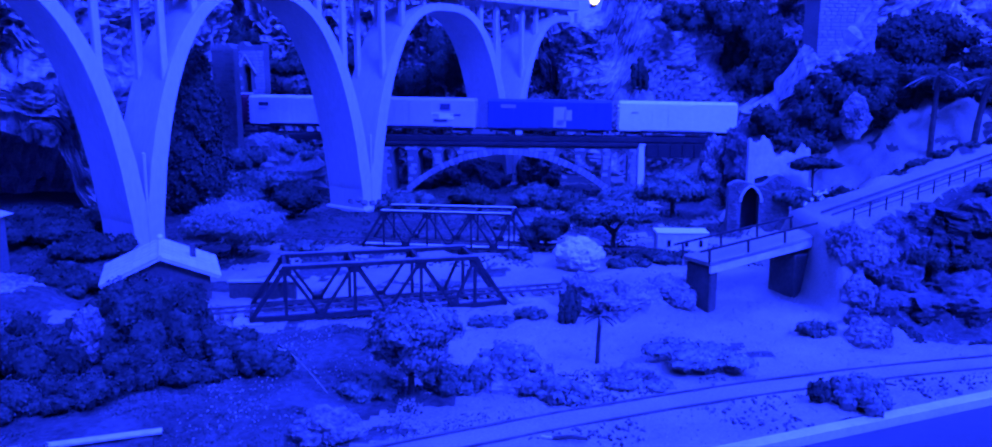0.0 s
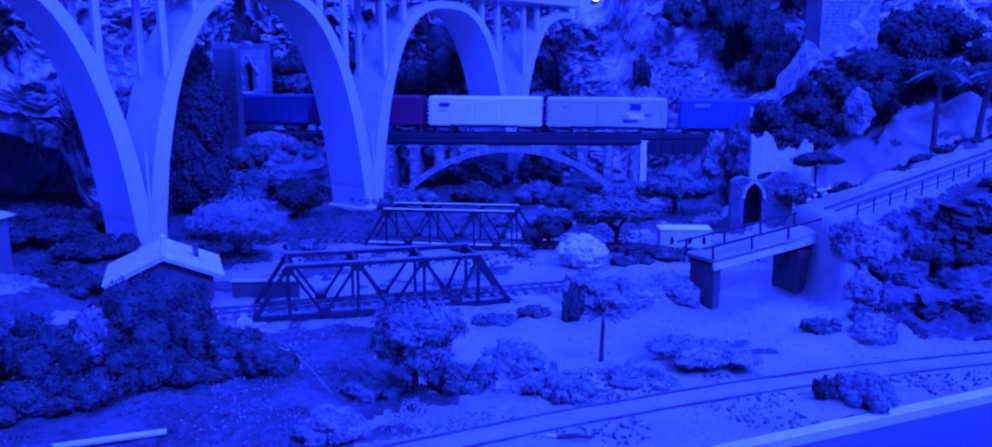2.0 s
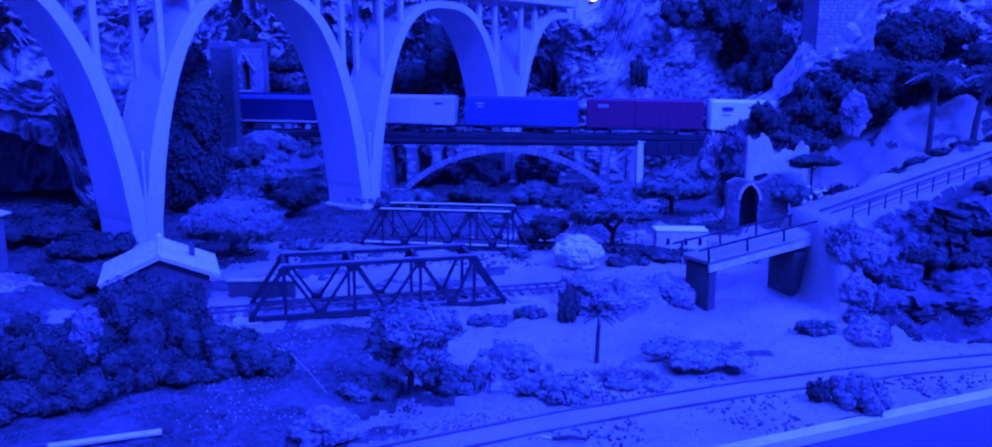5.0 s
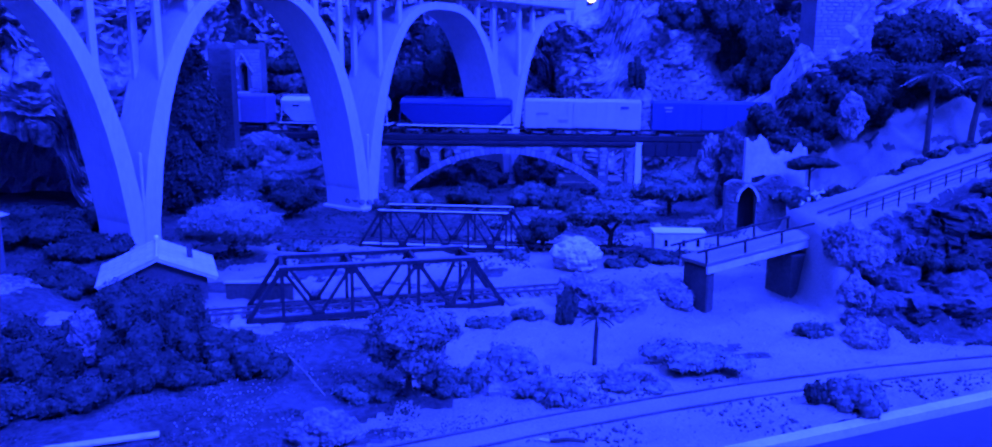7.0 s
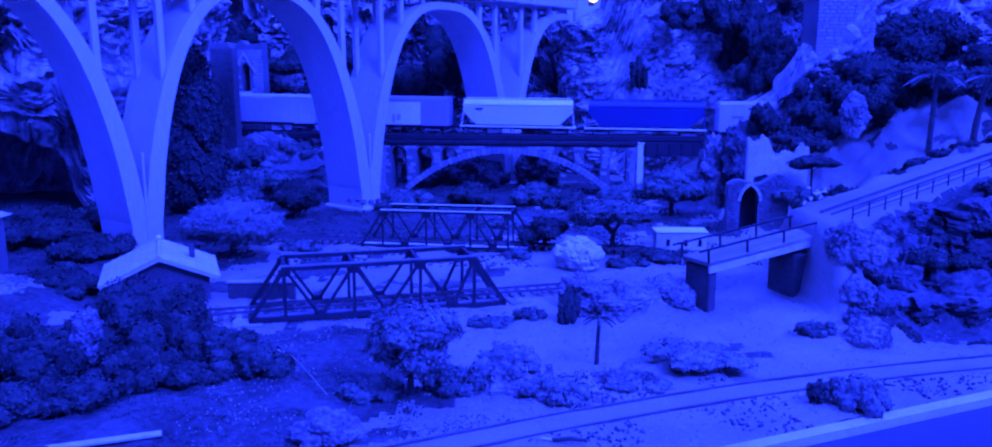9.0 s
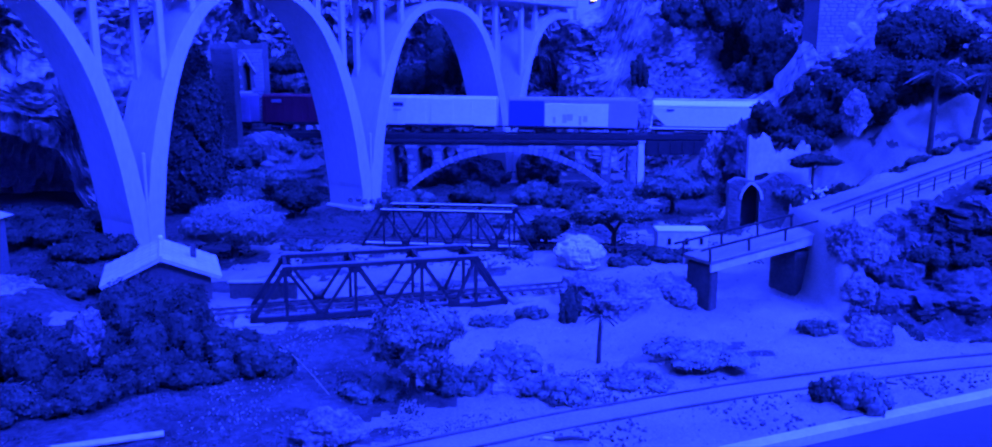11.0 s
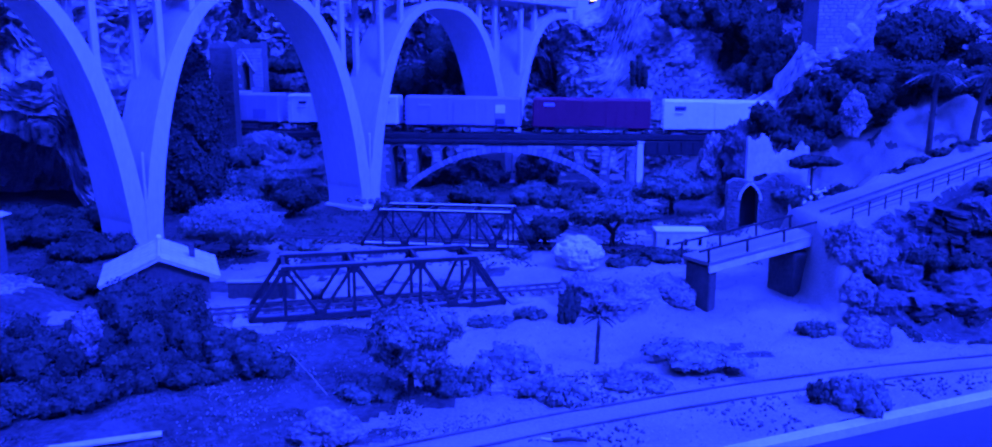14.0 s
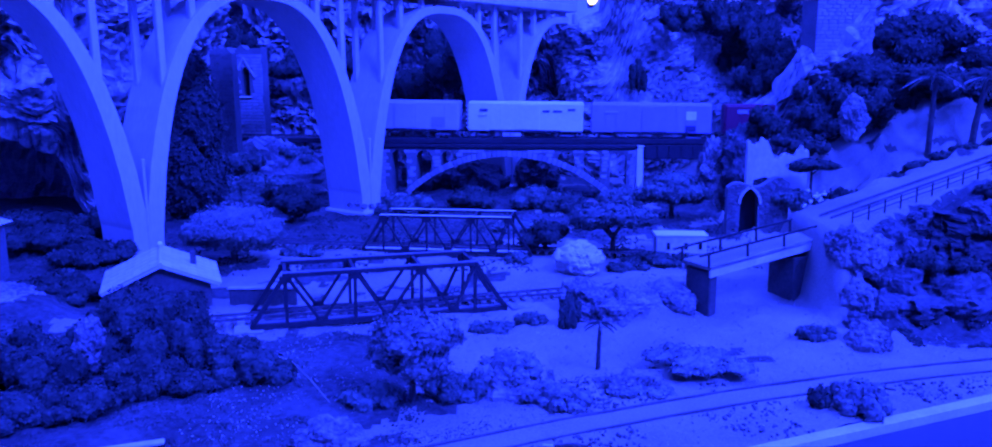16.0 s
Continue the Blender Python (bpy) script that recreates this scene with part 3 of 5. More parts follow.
def build_abutments():
    for x, y in ((-0.166, 0.523), (0.014, 0.574)):
        ab = thing("abutment", pose(x, y, 0, 0, 0, 16), "low stone abutment under the truss bridge end", "abutment", "abutments of the truss bridge")
        part("block", boxed((0, 0, -0.008), (0.016, 0.046, 0.018), bevel=0.0015), STONE, ab)
        part("bearing_shelf", boxed((0, 0, 0.0005), (0.019, 0.049, 0.002), bevel=0.0005), STONE, ab)


build_abutments()


# ---- flat girder bridge beside the ramp ----
def build_flat_bridge():
    p, q = Vector((0.143, 0.531, 0.0365)), Vector((0.239, 0.585, 0.0455))
    d = q - p
    head = math.degrees(math.atan2(d.y, d.x))
    L = math.hypot(d.x, d.y)
    tilt = -math.degrees(math.atan2(d.z, L))
    b = thing("girder_bridge", pose(p.x, p.y, p.z, 0, tilt, head), "pale flat girder bridge with thin dark railings, climbing to the embankment", "bridge")
    part("deck", boxed((L / 2, 0.012, -0.003), (L, 0.028, 0.003), bevel=0.0004), SAND, b)
    for y in (-0.001, 0.025):
        part("girder", boxed((L / 2, y, -0.0055), (L, 0.002, 0.008), bevel=0.0004), PALE_ROCK, b)
        rail = part("railing", beamed((-0.008, y, 0.0075), (L, y, 0.0075), 0.0011, 0.0014), STEEL, b)
        for k in range(4):
            part("railing_post", boxed((0.0 + (L - 0.002) * k / 3, y, 0.003), (0.0013, 0.0012, 0.0095)), STEEL, rail)
    for x, w, name in ((0.006, 0.007, "pier"), (L - 0.012, 0.026, "pier")):
        part(name, boxed((x, 0.012, -0.0265), (w, 0.024, 0.041), pose(0, 0, 0, 0, -tilt, 0), bevel=0.0008), PLASTER, b)
    return b


build_flat_bridge()


def build_fence():
    for side in (-1,):
        f = thing("ramp_fence", Matrix(), "thin dark post and rail fence along the embankment", "fence")
        pts = []
        for k in range(24):
            x = 0.245 + 0.013 * k
            y, z = ramp_line(x)
            pts.append(Vector((x + 0.006, y + side * 0.020, z - 0.002)))
        for z in (0.004, 0.0075):
            bm = bmesh.new()
            tube(bm, [p + Vector((0, 0, z)) for p in pts], [0.0004] * len(pts), 5)
            part("fence_rail", bm, STEEL, f)
        shape = mesh_from(boxed((0, 0, 0.003), (0.0009, 0.0009, 0.012)), "fence_post", STEEL)
        for p in pts:
            ob = new("fence_post", shape)
            ob.parent = f
            ob.location = p


build_fence()


# ---- buildings ----
def build_house():
    h = thing("gabled_house", pose(-0.232, 0.545, -0.002, 0, 0, 22), "small dark house with a pale low pitched tile roof", "house")
    W, D, E, R_ = 0.064, 0.060, 0.0215, 0.0355
    bm = bmesh.new()
    for y in (0, D):
        v = [bm.verts.new(c) for c in ((-W / 2, y, 0), (W / 2, y, 0), (W / 2, y, E), (0, y, R_), (-W / 2, y, E))]
        bm.faces.new(v if y == 0 else v[::-1])
    vs = list(bm.verts)
    for i in range(5):
        bm.faces.new((vs[i], vs[5 + i], vs[5 + (i + 1) % 5], vs[(i + 1) % 5]))
    bmesh.ops.recalc_face_normals(bm, faces=bm.faces)
    part("wall", bm, PLASTER, h)
    slope = math.hypot(W / 2 + 0.006, R_ - E + 0.002)
    ang = math.degrees(math.atan2(R_ - E, W / 2))
    tile = mesh_from(boxed((0, 0, 0), (slope / 7 * 1.25, 0.0058, 0.0012), bevel=0.0003), "roof_tile", ROOF)
    for s in (-1, 1):
        roof = part("roof", boxed((slope / 2, D / 2, 0.0006), (slope, D + 0.01, 0.0016)), ROOF, h)
        roof.matrix_basis = pose(0, 0, R_ + 0.0008, 0, ang, 0) if s > 0 else pose(0, D, R_ + 0.0008, 0, ang, 180)
        for i in range(7):
            for j in range(12):
                ob = new("roof_tile", tile)
                ob.parent = roof
                ob.matrix_basis = pose((i + 0.5) * slope / 7, -0.005 + (j + 0.5) * (D + 0.01) / 12, 0.0019 + 0.0002 * (j % 2), 0, -3.5, 0)
    bm = bmesh.new()
    tube(bm, ((0, -0.005, R_ + 0.003), (0, D + 0.005, R_ + 0.003)), (0.0016, 0.0016), 8)
    part("ridge", bm, ROOF, h)
    part("chimney", boxed((0.022, 0.03, R_ - 0.001), (0.004, 0.004, 0.010), bevel=0.0004), PLASTER, h)
    door = part("door", boxed((0.006, -0.0006, 0.0085), (0.010, 0.0014, 0.017), bevel=0.0003), BARK, h)
    for x in (-0.018, 0.022):
        win = part("window", boxed((x, -0.0005, 0.012), (0.008, 0.0012, 0.008)), CAVITY, h)
        part("frame", boxed((x, -0.0012, 0.012), (0.0007, 0.0008, 0.008)), PLASTER, win)
    bm = bmesh.new()
    bmesh.ops.create_icosphere(bm, subdivisions=2, radius=0.0022, matrix=pose(0, D * 0.9, R_ + 0.006))
    part("finial", bm, WHITE, h)
    yard = thing("yard_wall", pose(-0.168, 0.565, 0), "low grey wall beside the house", "wall")
    part("wall", boxed((0, 0, 0.006), (0.048, 0.004, 0.013), bevel=0.0006), PLASTER, yard)
    part("coping", boxed((0, 0, 0.0132), (0.050, 0.006, 0.0015), bevel=0.0004), STONE, yard)


build_house()


def build_edge_house():
    h = thing("brick_hut", pose(-0.421, 0.635, 0), "narrow brick hut with a pale pointed cap", "hut")
    part("core", boxed((0, 0, 0.022), (0.040, 0.03, 0.050)), MORTAR, h)
    laid_stones(h, "brick", BRICK, -0.020, 0.020, -0.002, lambda x: 0.046, lambda x: [], -0.015, (0.005, 0.0022), limit=170, seed=8)
    bm = bmesh.new()
    bmesh.ops.create_cone(bm, cap_ends=True, segments=4, radius1=0.033, radius2=0.004, depth=0.012, matrix=pose(0, 0, 0.0525, 0, 0, 45))
    part("roof", bm, ROOF, h)


build_edge_house()


def build_tower():
    t = thing("brick_tower", pose(0.423, 1.0, 0.10, 0, 0, 6), "tall pale brick tower rising out of the rocks", "tower")
    part("core", boxed((0, 0.02, 0.13), (0.073, 0.04, 0.26), bevel=0.001), MORTAR, t)
    laid_stones(t, "brick", BRICK, -0.037, 0.037, 0.045, lambda x: 0.262, lambda x: [], 0.0, (0.0095, 0.0044), limit=300, seed=4)
    p = thing("brick_pier", pose(-0.364, 1.172, 0.05, 0, 0, -8), "dark stone pier with a narrow pointed niche beside the tunnel", "masonry pier")
    hole = lambda x: pointed_hole(x, 0.010, 0.0065, 0.112, 0.084)
    bm = bmesh.new()
    strip_wall(bm, -0.034, 0.036, lambda x: 0.150 + 0.012 * noise.noise(Vector((x * 90, 0, 3))), hole, 0.0, 0.02, z0=-0.06)
    part("wall", bm, MORTAR, p)
    # black sheet in place of the shade inside the niche
    part("niche_shade", boxed((0.010, 0.018, 0.10), (0.016, 0.002, 0.05)), CAVITY, p)
    part("niche_sill", boxed((0.010, -0.002, 0.082), (0.018, 0.005, 0.002), bevel=0.0004), WHITE, p)
    laid_stones(p, "stone", STONE, -0.034, 0.036, 0.02, lambda x: 0.142, hole, 0.0, (0.008, 0.0045), limit=280, seed=9)

    for a, c in ((-0.006, 0.010), (0.026, 0.010)):
        part("gable_strip", beamed((a, -0.004, 0.110), (c, -0.004, 0.137), 0.0016, 0.0016, up=(0, 1, 0)), PALE_ROCK, p, "pale sloping strip")
    b = thing("tunnel_buttress", pose(-0.3455, 1.048, 0.0, 0, 0, -4), "dark stone buttress beside the tunnel mouth", "masonry pier")
    bm = bmesh.new()
    strip_wall(bm, -0.016, 0.013, lambda x: 0.196 + 0.012 * noise.noise(Vector((x * 120, 4, 0))), lambda x: [], 0.0, 0.018)
    part("wall", bm, MORTAR, b)
    laid_stones(b, "stone", DARK_STONE, -0.016, 0.013, 0.06, lambda x: 0.190, lambda x: [], 0.0, (0.0075, 0.0042), limit=150, seed=19)


build_tower()


def build_gate():
    g = thing("stone_gate", pose(0.232, 0.80, 0, 0, 0, -6), "stone gatehouse wall with a tall dark pointed opening", "gate")
    top = lambda x: 0.050 + 0.012 * math.sin(x * 160) * 0.4 + 0.006 * smooth(0.01, 0.03, x)
    hole = lambda x: pointed_hole(x, 0.022, 0.0090, 0.034, -0.02)
    bm = bmesh.new()
    strip_wall(bm, 0.0, 0.060, top, hole, 0.0, 0.012)
    part("wall", bm, MORTAR, g)
    laid_stones(g, "stone", DARK_STONE, 0.0, 0.060, 0.0, top, hole, 0.0, (0.0058, 0.0032), limit=230, seed=12)
    # black block that stands for the shade in the gate's depth
    part("passage_shade", boxed((0.022, 0.030, 0.022), (0.026, 0.034, 0.050)), CAVITY, g)
    shape = mesh_from(boxed((0, 0, 0), (1, 1, 1), bevel=0.08), "arch_stone", PALE_ROCK)
    for s in (-1, 1):
        for k in range(7):
            a = math.radians(60 * (k + 0.5) / 7)
            r = 2 * 0.0090 + 0.0012
            ob = new("arch_stone", shape)
            ob.parent = g
            ob.matrix_basis = pose(0.022 + s * (r * math.cos(a) - 0.0090), -0.0012, 0.034 + r * math.sin(a), 0, -s * math.degrees(a), 0) @ Matrix.Diagonal((0.0026, 0.003, 0.0028, 1))
    ruin = thing("ruined_wall", pose(0.262, 0.838, 0.03, 0, 0, -4), "pale broken plaster wall of a ruin with ragged edges", "ruin")
    ragged = lambda x: 0.050 + 0.016 * noise.noise(Vector((x * 80, 2.0, 0))) + 0.005 * noise.noise(Vector((x * 300, 5.0, 0))) + 0.012 * smooth(0.03, 0.012, x)
    hole2 = lambda x: ([(0.012 + 0.05 * abs(x - 0.019), 0.026 - 0.3 * abs(x - 0.019))] if abs(x - 0.019) < 0.012 else []) + \
        ([(-0.02, 0.006 + 0.4 * max(0, x - 0.045))] if x > 0.045 else [])
    bm = bmesh.new()
    strip_wall(bm, 0.0, 0.062, ragged, hole2, 0.0, 0.008, step=0.0008, z0=-0.01)
    part("wall", bm, PALE_ROCK, ruin)
    part("floor_slab", boxed((0.03, -0.008, 0.012), (0.040, 0.018, 0.002), pose(0, 0, 0, -18, 6, 0), bevel=0.0004), PALE_ROCK, ruin)
    for x, z, r in ((-0.010, 0.012, 35), (0.034, 0.004, -40)):
        part("broken_slab", boxed((x, -0.012, z), (0.005, 0.003, 0.016), pose(0, 0, 0, 0, 0, 0) @ Matrix.Translation((x, 0, z)) @ pose(0, 0, 0, 0, r, 0) @ Matrix.Translation((-x, 0, -z)), bevel=0.0004), PALE_ROCK, ruin)
    w = thing("low_white_building", pose(0.171, 0.735, 0, 0, 0, -3), "low flat white block building with small openings", "building")
    part("wall", boxed((0, 0, 0.008), (0.046, 0.020, 0.0165), bevel=0.0006), PALE_ROCK, w)
    part("roof_slab", boxed((0, 0, 0.0168), (0.048, 0.022, 0.0016), bevel=0.0004), WHITE, w)
    for x in (-0.012, 0.004, 0.017):
        # black blocks on the wall paint the shaded openings
        part("opening", boxed((x, -0.0102, 0.007), (0.003, 0.0012, 0.006)), CAVITY, w)


build_gate()


# ---- layout edge ----
def build_edge():
    a, c = Vector((-0.1, 0.2486, 0)), Vector((0.75, 0.592, 0))
    d = (c - a).normalized()
    n = Vector((d.y, -d.x, 0))
    trim = new("edge_trim", mesh_from(beamed(a + n * 0.0034 + Vector((0, 0, -0.004)), c + n * 0.0034 + Vector((0, 0, -0.004)), 0.0068, 0.010), "edge_trim", ROOF))
    tagged(trim, "pale wooden trim along the layout edge", "trim", kind="structure")
    bm = beamed(a + n * 0.196 + Vector((0, 0, -0.009)), c + n * 0.196 + Vector((0, 0, -0.009)), 0.377, 0.012)
    ob = new("fascia_shelf", mesh_from(bm, "fascia_shelf", BOARD))
    tagged(ob, "smooth flat board in front of the layout", "board", kind="structure")
    b = thing("edge_panel", pose(-0.152, 0.3455, 0, 0, 0, 19), "dark display panel with a bright upper edge", "panel")
    part("panel", boxed((-0.10, -0.002, -0.02), (0.20, 0.003, 0.04)), STEEL, b)
    part("edge_strip", boxed((-0.10, -0.002, 0.0008), (0.20, 0.0045, 0.0016), bevel=0.0004), PALE_ROCK, b)


build_edge()


def build_room():
    s = 3.2
    # unseen enclosure that bounces the lamps' light back as fill
    for name, c, size in (("floor", (0, 0.6, -1.0), (2 * s, 2 * s, 0.1)), ("ceiling", (0, 0.6, 2.35), (2 * s, 2 * s, 0.1)),
                          ("wall_north", (0, 0.6 + s, 0.7), (2 * s, 0.1, 3.3)), ("wall_south", (0, 0.6 - s, 0.7), (2 * s, 0.1, 3.3)),
                          ("wall_east", (s, 0.6, 0.7), (0.1, 2 * s - 0.1, 3.3)), ("wall_west", (-s, 0.6, 0.7), (0.1, 2 * s - 0.1, 3.3))):
        tagged(new(name, mesh_from(boxed(c, size), name, ROOM_BOUNCE)), "plain pale surface of the unseen exhibition room, added to bounce light", name.split("_")[0], kind="structure")
    base = new("baseboard_frame", mesh_from(boxed((0, 1.08, -0.5), (3.0, 1.5, 0.86)), "baseboard_frame", BOARD))
    tagged(base, "plain wooden substructure under the layout", "base", kind="structure")
    glow = bpy.data.materials.new("warm_bulb")
    glow.use_nodes = True
    bs = glow.node_tree.nodes["Principled BSDF"]
    bs.inputs["Emission Color"].default_value, bs.inputs["Emission Strength"].default_value = (1.0, 0.80, 0.16, 1), 2.2
    lamp = thing("wall_lamp", pose(0.2310, 1.96, 0.330), "small warm lamp glowing behind the rocks", "lamp")
    bm = bmesh.new()
    bmesh.ops.create_uvsphere(bm, u_segments=16, v_segments=10, radius=0.012)
    part("bulb", bm, glow, lamp)
    part("bracket", boxed((0, 0.03, -0.01), (0.01, 0.05, 0.01)), STEEL, lamp)


build_room()


def small_things():
    lamp = thing("garden_lamp", pose(0.156, 1.03, 0), "tiny post lamp with a white globe", "lamp")
    bm = bmesh.new()
    tube(bm, ((0, 0, -0.002), (0, 0, 0.010)), (0.0008, 0.0006), 6)
    part("post", bm, STEEL, lamp)
    bm = bmesh.new()
    bmesh.ops.create_uvsphere(bm, u_segments=12, v_segments=8, radius=0.0032, matrix=pose(0, 0, 0.0125))
    part("globe", bm, WHITE, lamp)
    pole = thing("fallen_pole", pose(-0.094, 0.402, 0.0), "thin pale pole lying on the bank", "pole")
    bm = bmesh.new()
    tube(bm, ((-0.020, 0.026, 0.008), (-0.004, 0.002, 0.006), (0.010, -0.020, 0.003)), (0.00045, 0.00045, 0.0003), 5)
    part("shaft", bm, SAND, pole)
    bm = bmesh.new()
    tube(bm, ((-0.020, 0.026, 0.008), (-0.026, 0.024, 0.011)), (0.0005, 0.0003), 5)
    part("fork", bm, PALE_ROCK, pole)
    twig = thing("twig", pose(0.2, 0.395, 0.0022, 0, 0, 5), "short dark twig lying beside the track", "twig")
    bm = bmesh.new()
    tube(bm, ((-0.006, 0, 0), (0.0, 0.0005, 0.0008), (0.006, -0.001, 0)), (0.0008, 0.0009, 0.0005), 6)
    part("stick", bm, BARK, twig)
    bm = bmesh.new()
    tube(bm, ((0.0, 0.0005, 0.0008), (0.003, 0.003, 0.002)), (0.0005, 0.0003), 5)
    part("side_shoot", bm, BARK, twig)
    stick = thing("fallen_stick", pose(0.033, 0.332, 0.0026, 0, 0, 4), "short dark stick with a bare pale end on the sand", "stick")
    bm = bmesh.new()
    tube(bm, ((-0.008, 0.001, 0), (0.0, 0.0, 0.0008), (0.007, -0.0008, 0)), (0.0009, 0.0010, 0.0008), 7)
    part("bark", bm, BARK, stick)
    bm = bmesh.new()
    tube(bm, ((-0.0085, 0.0011, 0), (-0.013, 0.0022, 0.0004)), (0.0008, 0.0005), 7)
    part("bare_end", bm, PALE_ROCK, stick, "bare pale wood end")
    flowers = thing("white_flowers", pose(0.308, 0.765, 0.045), "cluster of small white blossoms on a shrub", "flowers")
    rng = random.Random(3)
    for k in range(9):
        bm = bmesh.new()
        c = Vector((rng.uniform(-0.012, 0.012), rng.uniform(-0.004, 0.004), rng.uniform(-0.010, 0.008)))
        for q in range(4):
            bmesh.ops.create_icosphere(bm, subdivisions=1, radius=rng.uniform(0.0008, 0.0015), matrix=Matrix.Translation(c + Vector((rng.uniform(-1, 1), 0, rng.uniform(-1, 1))) * 0.0016))
        part("blossom", bm, WHITE, flowers)


small_things()


# ---- rocks and plants ----
def rock_mesh(name, radii, seed, mat, subdiv=5, rough=0.26):
    bm = bmesh.new()
    bmesh.ops.create_icosphere(bm, subdivisions=subdiv, radius=1)
    for v in bm.verts:
        q = Vector((v.co.x * radii[0], v.co.y * radii[1], v.co.z * radii[2])) * (0.85 / min(radii)) + Vector((seed * 3.1, seed, 0))
        k = 1 + rough * fbm(q, 3) + rough * 0.5 * (noise.multi_fractal(q * 2, 0.9, 2.1, 4) - 1) + 0.09 * noise.cell(q * 2.2) + 0.05 * noise.cell(q * 5.3)
        v.co = Vector((v.co.x * radii[0], v.co.y * radii[1], v.co.z * radii[2])) * k
    return mesh_from(bm, name, mat)


def boulder(x, y, z, radii, seed, mat, label, group="boulders", rough=0.26):
    ob = new("boulder", rock_mesh("boulder", radii, seed, mat, rough=rough))
    ob.matrix_world = pose(x, y, z, 0, 0, seed * 47 % 360)
    return tagged(ob, label, "rock", group)


def clump_mesh(name, blobs, count, size, seed, mat, shell=0.55, gaps=0.15, flat=1.0):
    """Foliage as many small irregular clumps spread through ellipsoids (x, y, z, rx, ry, rz)."""
    rng = np.random.default_rng(seed)
    vol = np.array([b[3] * b[4] * b[5] for b in blobs]) ** (2 / 3)
    share = vol / vol.sum()
    size *= 0.72
    pts, outs = [], []
    for b, s in zip(blobs, share):
        n = max(8, int(count * s * 3.4))
        d = rng.normal(size=(n, 3))
        d /= np.linalg.norm(d, axis=1)[:, None]
        r = shell + (1.02 - shell) * rng.random(n) ** 0.6
        lump = np.array([noise.noise(w) + 0.5 * noise.noise(w * 2.7) for w in (Vector((float(q[0]) * 2.2 + seed, float(q[1]) * 2.2, float(q[2]) * 2.2)) for q in d)])
        r = r * (1 + 0.36 * lump)
        keep = lump > -0.5 + gaps
        pts.append((d * r[:, None] * np.array(b[3:6]) + np.array(b[:3]))[keep])
        out = d / np.array(b[3:6])
        outs.append((out / np.linalg.norm(out, axis=1)[:, None])[keep])
    p = np.concatenate(pts)
    n = len(p)
    up = np.concatenate(outs) + 0.38 * rng.normal(size=(n, 3))
    up /= np.linalg.norm(up, axis=1)[:, None]
    side = np.cross(up, rng.normal(size=(n, 3)))
    side /= np.linalg.norm(side, axis=1)[:, None]
    q = np.stack([side, np.cross(up, side), up], axis=1)
    # small folded leaf flakes
    flake = np.array([(1, 0, 0.25), (0, 1, -0.2), (-1, 0, 0.25), (0, -1, -0.2)])
    sc = size * rng.uniform(0.5, 1.4, (n, 1, 1)) * rng.uniform(0.6, 1.3, (n, 4, 1))
    v = (flake[None] * sc) @ q * np.array((1, 1, flat)) + p[:, None, :]
    f = (np.array([(0, 1, 2), (0, 2, 3)])[None] + 4 * np.arange(n)[:, None, None]).reshape(-1, 3)
    verts, faces = v.reshape(-1, 3).tolist(), f.tolist()
    # twiggy inner mass that keeps the light from passing straight through
    for b in blobs:
        bm = bmesh.new()
        bmesh.ops.create_icosphere(bm, subdivisions=3, radius=1)
        start = len(verts)
        for w in bm.verts:
            k = 0.82 * (1 + 0.36 * noise.noise(Vector((w.co.x * 2.2 + seed, w.co.y * 2.2, w.co.z * 2.2))) + 0.20 * noise.noise(w.co * 7))
            verts.append((b[0] + w.co.x * b[3] * k, b[1] + w.co.y * b[4] * k, b[2] + w.co.z * b[5] * k))
        faces += [[start + w.index for w in q.verts] for q in bm.faces]
        bm.free()
    me = bpy.data.meshes.new(name)
    me.from_pydata(verts, [], faces)
    me.polygons.foreach_set("use_smooth", [True] * len(faces))
    me.materials.append(mat)
    return me


def bush(x, y, z, blobs, count, size, seed, mat, label, category="bush", group="bushes"):
    ob = thing("bush", pose(x, y, z), label, category, group)
    crown = new("crown", clump_mesh("crown", blobs, int(count * 1.5), size * 0.8, seed, mat))
    crown.parent = ob
    rng = random.Random(seed)
    for b in blobs[:3]:
        bm = bmesh.new()
        tube(bm, ((b[0] * 0.2, b[1] * 0.2, -0.002), (b[0] * 0.6, b[1] * 0.6, b[2] * 0.6), (b[0], b[1], b[2] + b[5] * 0.4)), (0.0009, 0.0007, 0.0003), 5)
        part("stem", bm, BARK, ob)
    return ob


def tree(x, y, z, trunk_h, trunk_r, blobs, count, size, seed, mat, label, shell=0.5):
    t = thing("tree", pose(x, y, z), label, "tree", "trees")
    rng = random.Random(seed)
    bm = bmesh.new()
    bend = rng.uniform(-0.1, 0.1) * trunk_h
    tip = Vector((bend, 0, trunk_h))
    tube(bm, ((0, 0, -0.003), (bend * 0.3, 0, trunk_h * 0.5), tip), (trunk_r * 1.3, trunk_r, trunk_r * 0.75), 8)
    part("trunk", bm, BARK, t)
    for b in blobs[:6]:
        bm = bmesh.new()
        end = Vector(b[:3])
        start = tip * rng.uniform(0.75, 0.97)
        tube(bm, (start, start.lerp(end, 0.5) + Vector((0, 0, 0.002)), end), (trunk_r * 0.6, trunk_r * 0.42, trunk_r * 0.2), 6)
        part("limb", bm, BARK, t)
    ob = new("crown", clump_mesh("crown", blobs, int(count * 1.7), size * 0.75, seed, mat, shell))
    ob.parent = t
    return t


